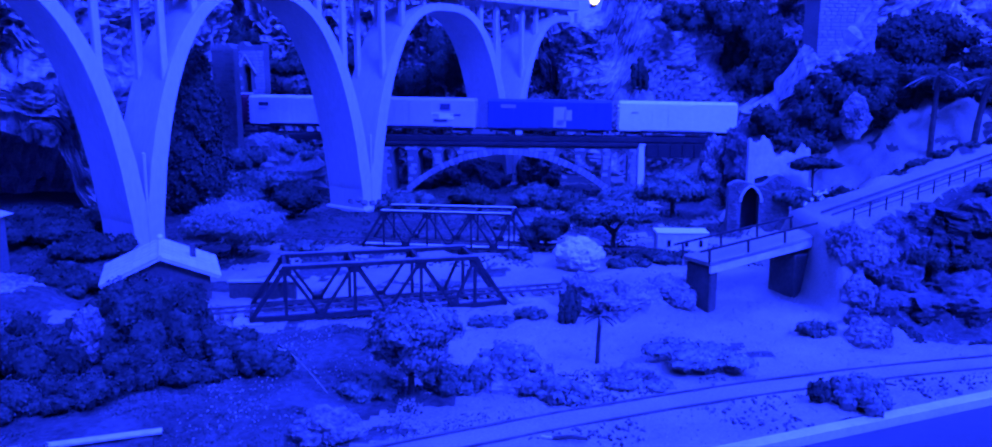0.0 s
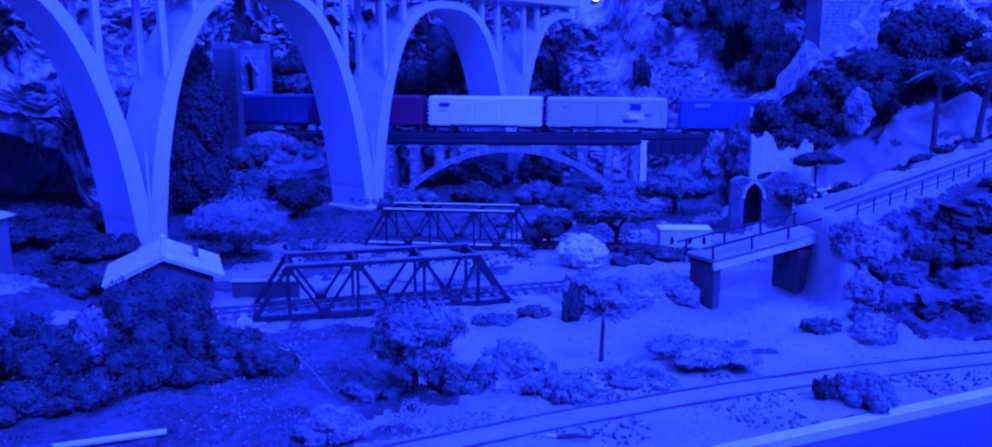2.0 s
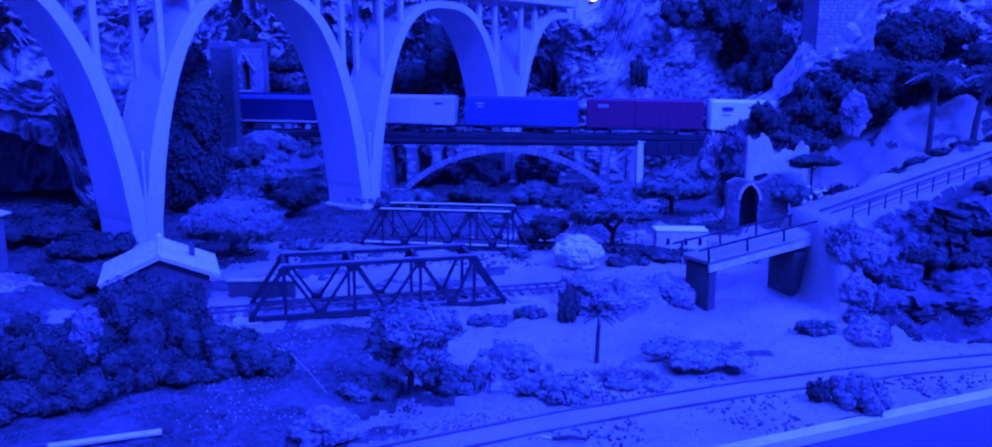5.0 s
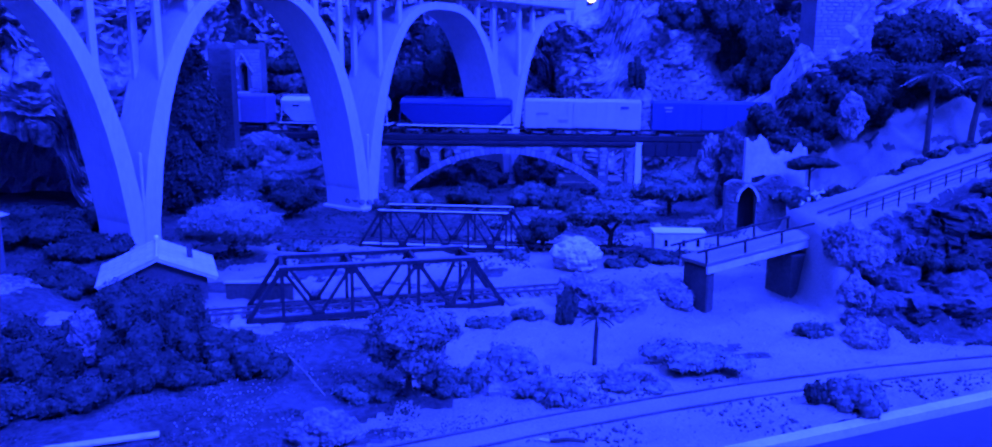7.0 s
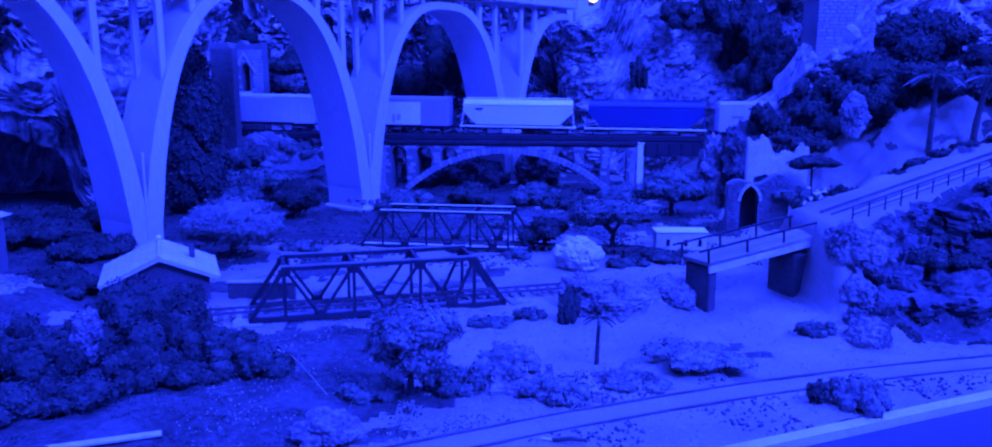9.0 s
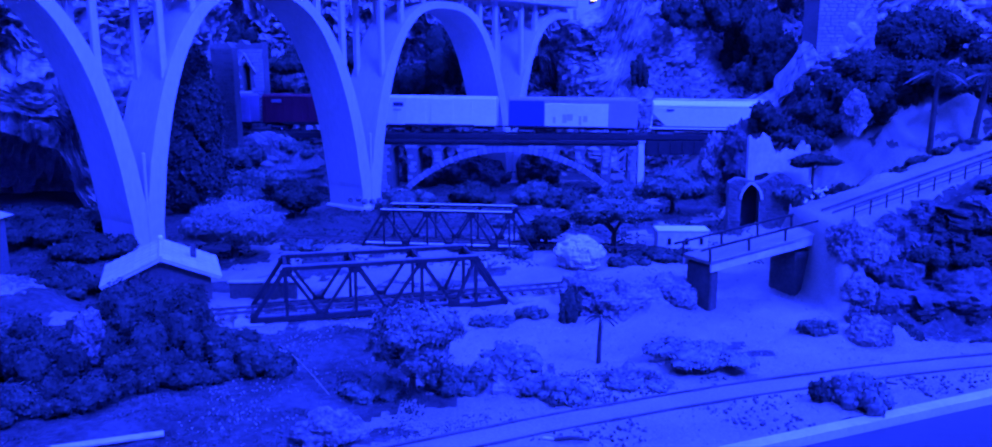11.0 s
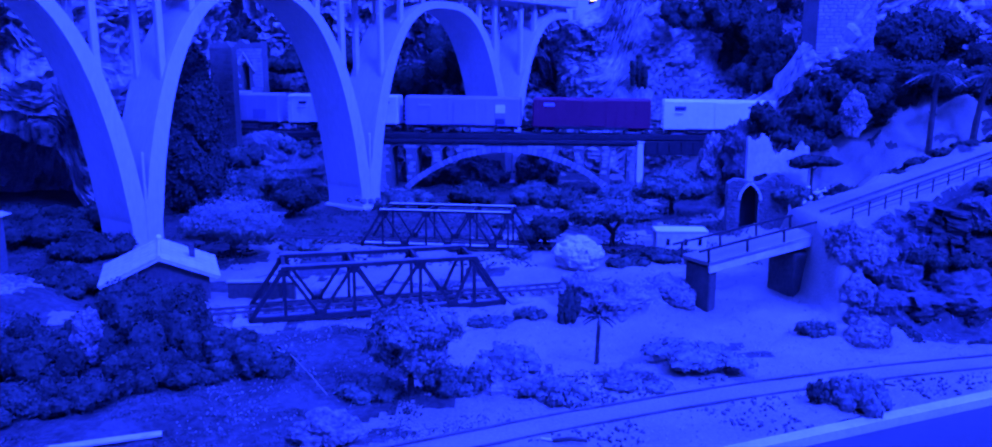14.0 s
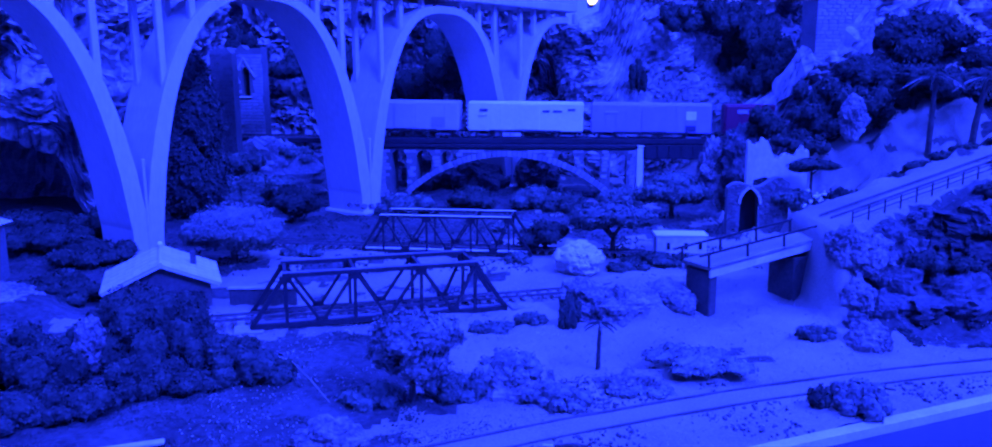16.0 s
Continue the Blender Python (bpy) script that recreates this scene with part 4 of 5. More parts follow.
def spread_blobs(seed, n, rx, ry, rz, zc, k=0.45):
    rng = random.Random(seed)
    out = []
    for i in range(n):
        a = 2 * math.pi * (i + rng.random()) / n
        r = rng.uniform(0.35, 0.72)
        out.append((rx * r * math.cos(a), ry * r * math.sin(a), zc + rz * rng.uniform(-0.45, 0.45), rx * k, ry * k, rz * rng.uniform(0.4, 0.6)))
    out.append((0, 0, zc + rz * 0.35, rx * 0.55, ry * 0.55, rz * 0.6))
    return out


def plant_trees():
    # broad umbrella tree by the house
    tree(-0.2306, 0.695, 0, 0.022, 0.0028, [(0.0, 0, 0.034, 0.036, 0.032, 0.018), (-0.022, 0, 0.029, 0.022, 0.024, 0.012), (0.024, 0.002, 0.029, 0.022, 0.024, 0.012)] + spread_blobs(2, 5, 0.043, 0.036, 0.012, 0.030), 8500, 0.0014, 2, PALE_LEAF, "broad umbrella shaped tree with fine dusty foliage", shell=0.75)
    tree(-0.226, 0.90, -0.002, 0.014, 0.002, spread_blobs(3, 6, 0.029, 0.026, 0.020, 0.024), 1800, 0.0026, 3, DARK_LEAF, "low round dark tree under the viaduct")
    # added dark tree in place of the irregular shadow beside the pier
    tree(-0.345, 0.925, 0, 0.03, 0.004, [(0, 0, 0.05, 0.036, 0.03, 0.05), (0.004, 0, 0.11, 0.031, 0.028, 0.05), (0.002, 0, 0.155, 0.022, 0.02, 0.035), (-0.016, -0.01, 0.08, 0.022, 0.02, 0.03)], 5200, 0.0034, 4, SHADE_LEAF, "tall dense dark evergreen standing in for a shadowed area beside the viaduct pier")
    tree(-0.0426, 0.3845, 0, 0.020, 0.0016, [(0, 0, 0.036, 0.017, 0.016, 0.012)] + spread_blobs(5, 8, 0.025, 0.023, 0.016, 0.031), 3600, 0.0017, 5, PALE_LEAF, "round leafy tree with a clumpy crown and short trunk")
    tree(0.1054, 0.715, 0, 0.022, 0.0024, spread_blobs(6, 7, 0.043, 0.036, 0.016, 0.034), 3800, 0.0022, 6, LEAF, "wide green tree with layered foliage beside a pale boulder")
    tree(0.046, 0.73, 0, 0.012, 0.002, spread_blobs(7, 6, 0.024, 0.022, 0.013, 0.018), 1800, 0.0022, 7, DARK_LEAF, "small dark bushy tree beside a pale boulder")
    tree(0.200, 0.905, 0, 0.022, 0.0024, spread_blobs(8, 7, 0.040, 0.034, 0.020, 0.034), 3000, 0.0024, 8, LEAF, "green rounded tree in front of the girder span")
    tree(0.315, 0.80, 0.045, 0.022, 0.0013, [(0, 0, 0.028, 0.02, 0.018, 0.005), (0.014, 0, 0.026, 0.014, 0.012, 0.0035), (-0.010, 0, 0.0255, 0.012, 0.012, 0.005)], 1300, 0.002, 9, DARK_LEAF, "thin trunked flat crowned pine on the slope")
    tree(0.525, 1.04, 0.13, 0.05, 0.004, spread_blobs(10, 8, 0.070, 0.05, 0.040, 0.070), 4200, 0.0038, 10, DARK_LEAF, "large dark spreading tree high on the rocks")
    tree(0.61, 1.03, 0.13, 0.03, 0.003, spread_blobs(11, 7, 0.060, 0.05, 0.026, 0.040), 2800, 0.0036, 11, DARK_LEAF, "dark bushy tree high on the slope")
    tree(0.59, 1.12, 0.18, 0.04, 0.003, spread_blobs(12, 7, 0.075, 0.05, 0.035, 0.060), 2800, 0.004, 12, DARK_LEAF, "dark bushy tree high on the slope")

    for x, y, z, r, seed in ((0.49, 0.955, 0.150, 0.055, 13), (0.575, 0.955, 0.145, 0.055, 14), (0.44, 0.985, 0.160, 0.040, 15)):
        g = ground_z(x, y) - 0.002
        tree(x, y, g, z - g - 0.012, 0.003, spread_blobs(seed, 8, r, r * 0.7, 0.024, z - g), 2600, 0.003, seed, DARK_LEAF, "dark spreading tree on the upper slope")


plant_trees()


def build_palm(x, y, z, h, r, fronds, reach, seed, lean, label, mat):
    p = thing("palm_tree", pose(x, y, z), label, "palm tree", "palms")
    rng = random.Random(seed)
    tip = Vector((lean, 0, h))
    bm = bmesh.new()
    tube(bm, [Vector((lean * (k / 8) ** 2, 0, h * k / 8 - (0.004 if k == 0 else 0))) for k in range(9)], [r * (1.25 - 0.4 * k / 8 + 0.12 * (k % 2)) for k in range(9)], 7)
    part("trunk", bm, BARK, p)
    for k in range(fronds):
        a = 2 * math.pi * (k + rng.uniform(-0.3, 0.3)) / fronds
        rise = rng.uniform(0.0, 0.5)
        pts = [tip + Vector((math.cos(a), math.sin(a), 0)) * (reach * s) + Vector((0, 0, reach * (rise * s - (0.4 + rise) * s * s))) for s in (0, 0.25, 0.5, 0.75, 1.0)]
        bm = bmesh.new()
        tube(bm, pts, [0.0004] * 5, 4)
        side = Vector((-math.sin(a), math.cos(a), 0))
        for i in range(14):
            s = 0.12 + 0.88 * i / 13
            j = min(3, int(s * 4))
            q = pts[j].lerp(pts[j + 1], s * 4 - j)
            ln = reach * 0.30 * math.sin(math.pi * min(0.97, s * 0.85 + 0.12))
            for sg in (-1, 1):
                e = q + side * (sg * ln * 0.8) + Vector((math.cos(a), math.sin(a), 0)) * ln * 0.5 - Vector((0, 0, ln * 0.45))
                w = Vector((math.cos(a), math.sin(a), 0)) * reach * 0.022
                vs = [bm.verts.new(c) for c in (q - w, q + w, e)]
                bm.faces.new(vs)
                bm.faces.new([bm.verts.new(c - Vector((0, 0, 0.0002))) for c in (q + w, q - w, e)])
        part("frond", bm, PALE_LEAF if k % 4 == 1 else mat, p)


build_palm(0.0563, 0.4285, 0, 0.0285, 0.0011, 7, 0.009, 1, 0.001, "small drooping palm on the sandy bank", DARK_LEAF)
build_palm(0.472, 0.88, ground_z(0.472, 0.88) - 0.002, 0.160 - ground_z(0.472, 0.88), 0.0026, 11, 0.034, 2, 0.002, "tall palm with pale tipped fronds on the slope", DARK_LEAF)
build_palm(0.519, 0.88, ground_z(0.519, 0.88) - 0.002, 0.158 - ground_z(0.519, 0.88), 0.0030, 11, 0.036, 3, 0.012, "tall leaning palm with pale tipped fronds on the slope", DARK_LEAF)


def plant_bushes():
    dark, mid = "dense dark green model bush", "dusty low shrub on the sand"
    for x, y, w, h, s, m in ((-0.2015, 0.450, 0.036, 0.054, 21, DARK_LEAF), (-0.232, 0.490, 0.026, 0.036, 68, DARK_LEAF), (-0.232, 0.455, 0.026, 0.036, 41, DARK_LEAF), (-0.174, 0.452, 0.014, 0.034, 42, DARK_LEAF), (-0.235, 0.400, 0.026, 0.036, 22, DARK_LEAF), (-0.275, 0.41, 0.030, 0.044, 23, DARK_LEAF), (-0.205, 0.375, 0.020, 0.018, 63, DARK_LEAF), (-0.232, 0.368, 0.022, 0.020, 69, DARK_LEAF), (-0.252, 0.432, 0.022, 0.026, 70, DARK_LEAF), (-0.165, 0.408, 0.018, 0.014, 43, DARK_LEAF), (-0.300, 0.555, 0.022, 0.018, 44, DARK_LEAF), (-0.275, 0.580, 0.020, 0.018, 45, DARK_LEAF),
                             (-0.1318, 0.420, 0.021, 0.022, 24, DARK_LEAF), (-0.158, 0.440, 0.020, 0.024, 25, DARK_LEAF), (-0.185, 0.405, 0.022, 0.024, 26, DARK_LEAF),
                             (-0.0207, 0.392, 0.017, 0.018, 27, LEAF), (-0.062, 0.392, 0.018, 0.014, 28, LEAF), (0.0053, 0.400, 0.020, 0.023, 29, PALE_LEAF), (0.030, 0.385, 0.018, 0.014, 30, PALE_LEAF),
                             (0.0711, 0.402, 0.020, 0.009, 31, PALE_LEAF), (0.110, 0.425, 0.030, 0.009, 32, PALE_LEAF), (0.1755, 0.3700, 0.016, 0.020, 33, PALE_LEAF), (0.158, 0.374, 0.007, 0.014, 34, DARK_LEAF),
                             (0.0479, 0.5076, 0.008, 0.029, 35, DARK_LEAF), (0.199, 0.482, 0.012, 0.012, 36, LEAF), (0.024, 0.520, 0.012, 0.010, 37, LEAF), (-0.002, 0.508, 0.018, 0.008, 38, LEAF),
                             (-0.108, 0.955, 0.036, 0.030, 51, LEAF), (-0.03, 1.00, 0.04, 0.030, 52, DARK_LEAF), (0.05, 0.985, 0.036, 0.034, 53, LEAF), (0.09, 0.965, 0.034, 0.030, 54, DARK_LEAF), (0.155, 1.0, 0.03, 0.03, 55, LEAF),
                             (0.022, 0.84, 0.03, 0.016, 56, LEAF), (-0.18, 0.73, 0.02, 0.012, 57, LEAF), (0.02, 0.70, 0.014, 0.012, 58, LEAF), (0.14, 0.69, 0.03, 0.012, 59, DARK_LEAF), (0.11, 0.66, 0.02, 0.010, 60, DARK_LEAF),
                             (-0.28, 0.66, 0.03, 0.020, 61, DARK_LEAF), (-0.34, 0.60, 0.03, 0.018, 62, DARK_LEAF), (-0.36, 0.70, 0.04, 0.03, 64, DARK_LEAF), (-0.43, 0.76, 0.05, 0.03, 65, DARK_LEAF), (-0.40, 0.84, 0.05, 0.04, 66, DARK_LEAF), (-0.50, 0.84, 0.05, 0.03, 67, DARK_LEAF)):
        z = ground_z(x, y) - 0.002
        blobs = [(0, 0, h * 0.42, w * 0.55, w * 0.55, h * 0.46)] + [(bx * 1.15, by * 1.15, h * 0.38 + bz * 0.35, w * kk, w * kk, h * kk * 0.9) for bx, by, bz, kk in [(*q[:3], 0.26 + 0.2 * abs(q[2] / h)) for q in spread_blobs(s, 9, w, w * 0.8, h, 0)]]
        big = 0.0016 if y < 0.6 else 0.0024
        n = int(min(4200, 1.5 * (w * w + 2 * w * h) / (big * big)))
        bush(x, y, z, blobs, n, big, s, m, {"foliage": "green clumpy model bush", "dark_foliage": dark, "dusty_foliage": mid}[m.name])
    rng = random.Random(5)
    for k in range(9):
        x = 0.285 + 0.024 * k + rng.uniform(-0.008, 0.008)
        y = ramp_line(x)[0] - rng.uniform(0.030, 0.080)
        w, h = rng.uniform(0.010, 0.016), rng.uniform(0.008, 0.014)
        m = DARK_LEAF
        blobs = [(0, 0, h * 0.45, w * 0.75, w * 0.7, h * 0.5)] + [(bx, by, h * 0.35 + bz * 0.2, w * 0.5, w * 0.5, h * 0.38) for bx, by, bz, *_ in spread_blobs(k + 200, 4, w, w * 0.8, h, 0)]
        bush(x, y, max(ground_z(x, y), 0.9 * (y - 0.49)) + 0.002, blobs, 500, 0.0017, 200 + k, m, "low shrub on the slope below the embankment")
    for k in range(9):
        x = 0.335 + 0.024 * k
        y = ramp_line(x)[0] + 0.064
        bush(x, y, ground_z(x, y) - 0.004, spread_blobs(300 + k, 6, 0.016, 0.010, 0.009, 0.005), 420, 0.0022, 300 + k, DARK_LEAF, "low dark hedge along the climbing line", "hedge", "hedge along the line")
    # on the rocks
    for x, y, z, w, h, s, m in ((0.3124, 0.935, 0.09, 0.024, 0.040, 71, DARK_LEAF), (0.3665, 0.93, 0.093, 0.030, 0.040, 72, DARK_LEAF), (0.34, 0.90, 0.075, 0.03, 0.03, 73, DARK_LEAF), (0.42, 0.93, 0.10, 0.04, 0.05, 74, DARK_LEAF),
                                (0.47, 0.98, 0.12, 0.05, 0.06, 75, DARK_LEAF), (0.30, 0.79, 0.025, 0.022, 0.028, 76, LEAF), (0.345, 0.80, 0.035, 0.020, 0.016, 77, DARK_LEAF),
                                (0.31, 1.34, 0.25, 0.06, 0.05, 78, DARK_LEAF), (0.41, 1.34, 0.17, 0.04, 0.10, 79, DARK_LEAF), (0.20, 1.36, 0.10, 0.05, 0.05, 80, DARK_LEAF), (-0.06, 1.36, 0.14, 0.06, 0.10, 81, DARK_LEAF), (-0.14, 1.36, 0.08, 0.06, 0.10, 82, DARK_LEAF),
                                (-0.42, 1.34, 0.18, 0.05, 0.07, 83, DARK_LEAF), (-0.33, 1.38, 0.16, 0.05, 0.05, 84, DARK_LEAF), (-0.30, 1.10, 0.055, 0.026, 0.028, 85, LEAF), (-0.27, 1.09, 0.045, 0.03, 0.028, 86, LEAF), (-0.33, 1.04, 0.03, 0.04, 0.04, 87, LEAF),
                                (-0.60, 0.86, 0.16, 0.05, 0.04, 88, DARK_LEAF), (-0.56, 0.88, 0.20, 0.04, 0.04, 89, DARK_LEAF), (-0.30, 1.0, 0.0, 0.05, 0.05, 90, LEAF), (0.55, 0.99, 0.11, 0.05, 0.02, 91, DARK_LEAF), (0.385, 0.965, 0.11, 0.03, 0.05, 96, DARK_LEAF), (0.36, 1.10, 0.13, 0.035, 0.06, 95, DARK_LEAF), (0.395, 1.29, 0.20, 0.045, 0.09, 98, DARK_LEAF), (0.40, 1.20, 0.14, 0.04, 0.08, 99, DARK_LEAF), (0.275, 1.245, 0.225, 0.035, 0.045, 97, DARK_LEAF), (0.345, 1.285, 0.225, 0.040, 0.055, 100, DARK_LEAF), (0.218, 1.245, 0.135, 0.014, 0.055, 102, DARK_LEAF), (-0.25, 1.36, 0.17, 0.05, 0.05, 101, DARK_LEAF)):
        blobs = [(0, 0, h * 0.40, w * 0.5, w * 0.45, h * 0.4)] + [(bx * 1.25, by * 1.2, h * 0.42 + bz * 0.6, w * kk, w * kk * 0.9, h * kk * 0.8) for bx, by, bz, kk in [(*q[:3], 0.24 + 0.25 * abs(q[2] / h)) for q in spread_blobs(s, 10, w, w * 0.7, h, 0)]]
        bush(x, y, z, blobs, int(min(3000, 1.6 * (w * w + 2 * w * h) / 0.0000075)), 0.003, s, m, "dark shrub growing on the rocks" if m is DARK_LEAF else "green shrub growing on the rocks")


plant_bushes()


def place_boulders():
    boulder(0.069, 0.655, 0.012, (0.021, 0.018, 0.014), 3, PALE_ROCK, "smooth pale boulder beside a tree", rough=0.12)
    boulder(-0.075, 0.340, 0.002, (0.015, 0.012, 0.010), 4, CRAG, "grey boulder near the layout edge")
    boulder(-0.338, 0.522, 0.010, (0.034, 0.026, 0.018), 5, CRAG, "large pale rock at the bank", rough=0.08)
    boulder(-0.224, 0.428, 0.018, (0.008, 0.009, 0.016), 6, CRAG, "upright pale rock among bushes", rough=0.15)
    boulder(0.005, 0.398, 0.002, (0.018, 0.014, 0.014), 7, CRAG, "rough grey rock on the bank")
    boulder(0.085, 0.53, 0.004, (0.034, 0.022, 0.018), 8, CRAG, "rough grey rock bank beside the path")
    boulder(0.122, 0.555, 0.002, (0.026, 0.02, 0.016), 9, CRAG, "rough grey rock bank beside the path")
    boulder(0.062, 0.545, 0.006, (0.014, 0.016, 0.018), 10, CRAG, "rough grey rock bank beside the path")
    boulder(0.262, 0.575, 0.018, (0.022, 0.03, 0.032), 11, CRAG, "pale rock abutment beside the girder bridge")
    boulder(0.31, 0.535, 0.006, (0.05, 0.03, 0.026), 12, DARK_ROCK, "dark rock slope below the embankment")
    boulder(0.37, 0.55, 0.012, (0.05, 0.035, 0.030), 13, DARK_ROCK, "dark rock slope below the embankment")
    boulder(0.225, 0.468, 0.003, (0.014, 0.011, 0.012), 14, CRAG, "rounded pale rock at the foot of the slope", rough=0.12)
    boulder(0.345, 0.60, 0.040, (0.028, 0.014, 0.010), 15, PALE_ROCK, "flat pale rock under the fence")
    boulder(0.268, 0.985, 0.03, (0.026, 0.022, 0.050), 16, CRAG, "upright rock pillar carrying the high line")
    boulder(0.298, 0.96, 0.055, (0.03, 0.025, 0.048), 17, DARK_ROCK, "upright rock pillar carrying the high line")
    boulder(0.388, 0.88, 0.112, (0.015, 0.012, 0.024), 18, CRAG, "pale jagged rock on the slope", rough=0.14)
    boulder(0.07, 0.405, 0.0, (0.018, 0.01, 0.008), 19, CRAG, "low rock beside the track")
    boulder(-0.02, 1.16, 0.01, (0.05, 0.03, 0.03), 20, DARK_ROCK, "dark rock in the gorge")
    boulder(0.06, 1.18, 0.01, (0.05, 0.03, 0.04), 21, DARK_ROCK, "dark rock in the gorge")
    boulder(-0.10, 1.18, 0.01, (0.05, 0.03, 0.035), 22, DARK_ROCK, "dark rock in the gorge")
    for k, (x, y) in enumerate(((-0.150, 0.915), (-0.158, 0.92), (-0.142, 0.918), (-0.165, 0.91), (-0.135, 0.925))):
        boulder(x, y, 0.014 + 0.003 * (k % 2), (0.0035, 0.003, 0.003), 30 + k, CRAG, "small pale stone at the foot of the viaduct pier")
    for k, (x, back, r) in enumerate(((0.240, 0.036, 0.014), (0.243, 0.056, 0.013), (0.254, 0.044, 0.017), (0.258, 0.066, 0.014), (0.270, 0.040, 0.015), (0.274, 0.060, 0.016), (0.288, 0.050, 0.016), (0.236, 0.070, 0.010))):
        y = ramp_line(x)[0] - back
        boulder(x, y, ground_z(x, y) - 0.001, (r, r * 0.9, r * 1.1), 71 + k, CRAG if k < 3 else DARK_ROCK, "rough rock abutment beside the girder bridge")
    rng = random.Random(77)
    for k in range(5):
        x = 0.300 + 0.045 * k + rng.uniform(-0.006, 0.006)
        y = ramp_line(x)[0] - rng.uniform(0.026, 0.060)
        r = rng.uniform(0.010, 0.020)
        mat = (DARK_ROCK, DARK_ROCK, CRAG, DARK_ROCK, DARK_ROCK)[k % 5]
        boulder(x, y, ground_z(x, y) + 0.002, (r * 1.3, r, r * rng.uniform(0.7, 1.1)), 50 + k, mat, "mossy rock on the slope below the embankment" if mat is CRAG else "dark rock on the slope below the embankment")
    boulder(-0.31, 1.09, 0.03, (0.07, 0.03, 0.045), 23, GREY_ROCK, "dark rocky bank below the high line")


place_boulders()


def scatter():
    """Scrub, litter and gravel that nobody could count."""
    rng = np.random.default_rng(7)

    def field(name, label, n, region, size, mat, lift=0.0003, seed=0):
        pts = []
        while len(pts) < n:
            x, y = rng.uniform(region[0], region[1]), rng.uniform(region[2], region[3])
            if y < front_edge(x) + 0.002 or abs(y - front_line(x)) < 0.011:
                continue
            if x > 0.22 and -0.026 < y - ramp_line(x)[0] < 0.058:
                continue
            if abs(y - 0.734 + 0.16 * x) < 0.026 and -0.16 < x < 0.07:
                continue
            if noise.noise(Vector((x * 28 + seed, y * 28, seed))) < region[4]:
                continue
            pts.append((x, y, ground_z(x, y) + lift))
        p = np.array(pts)
        r = np.random.default_rng(seed + 1)
        base = np.array([(1, 0, 0), (-1, 0, 0), (0, 1, 0), (0, -1, 0), (0, 0, 1), (0, 0, -1)], float)
        tris = np.array([(0, 2, 4), (2, 1, 4), (1, 3, 4), (3, 0, 4), (2, 0, 5), (1, 2, 5), (3, 1, 5), (0, 3, 5)])
        q, _ = np.linalg.qr(r.normal(size=(n, 3, 3)))
        sc = size * r.uniform(0.3, 1.4, (n, 1, 1)) * r.uniform(0.5, 1.2, (n, 6, 1))
        v = (base[None] * sc) @ q + p[:, None, :]
        f = (tris[None] + 6 * np.arange(n)[:, None, None]).reshape(-1, 3)
        me = bpy.data.meshes.new(name)
        me.from_pydata(v.reshape(-1, 3).tolist(), [], f.tolist())
        me.materials.append(mat)
        tagged(new(name, me), label, "ground cover", kind="stuff")

    field("scrub", "low dark scrub and lichen around the stream bed", 4500, (-0.33, -0.02, 0.36, 0.50, 0.15), 0.0007, DARK_LEAF, seed=1)
    field("moss", "dark green moss tufts in the foreground", 7000, (-0.30, 0.06, 0.32, 0.42, 0.05), 0.0004, DARK_LEAF, seed=2)
    field("pale_moss", "pale dusty flock in the foreground", 500, (-0.30, 0.06, 0.32, 0.42, -0.1), 0.0005, PALE_LEAF, seed=3)
    field("slope_scrub", "dark scrub on the slope below the embankment", 4000, (0.25, 0.58, 0.462, 0.50, 0.0), 0.0012, DARK_LEAF, seed=4)
    field("gravel", "small loose stones and gravel on the sand", 6000, (-0.15, 0.45, 0.33, 0.62, -0.2), 0.0006, ROCK, seed=5)
    field("litter", "dark twigs and crumbs strewn on the foreground sand", 500, (0.0, 0.30, 0.33, 0.41, -0.1), 0.0012, DARK_ROCK, seed=9)
    field("hill_scrub", "dark scrub on the hillside", 6000, (0.30, 0.80, 0.96, 1.15, -0.02), 0.002, DARK_LEAF, seed=6)
    field("valley_scrub", "green scrub on the valley floor", 11000, (-0.45, 0.25, 0.66, 1.15, 0.0), 0.0014, DARK_LEAF, seed=8)


scatter()


# ---- goods train ----
def paint(name, base, rough=0.45):
    return material(name, base, rough=rough, vary=0.10, grain=260, patch=22, bump=0.08, dist=0.0003)


WHITE_PAINT = paint("white_wagon_paint", (0.86, 0.86, 0.84))
BLUE_PAINT = paint("blue_wagon_paint", (0.05, 0.08, 0.17))
LILAC_PAINT = paint("grey_lilac_wagon_paint", (0.34, 0.30, 0.46))
PALE_PAINT = paint("pale_grey_wagon_paint", (0.52, 0.48, 0.56))
MAROON_PAINT = paint("maroon_wagon_paint", (0.16, 0.022, 0.055))
DARK_PAINT = paint("dark_blue_wagon_paint", (0.03, 0.05, 0.14))
MARK = paint("dark_marking", (0.06, 0.06, 0.10))


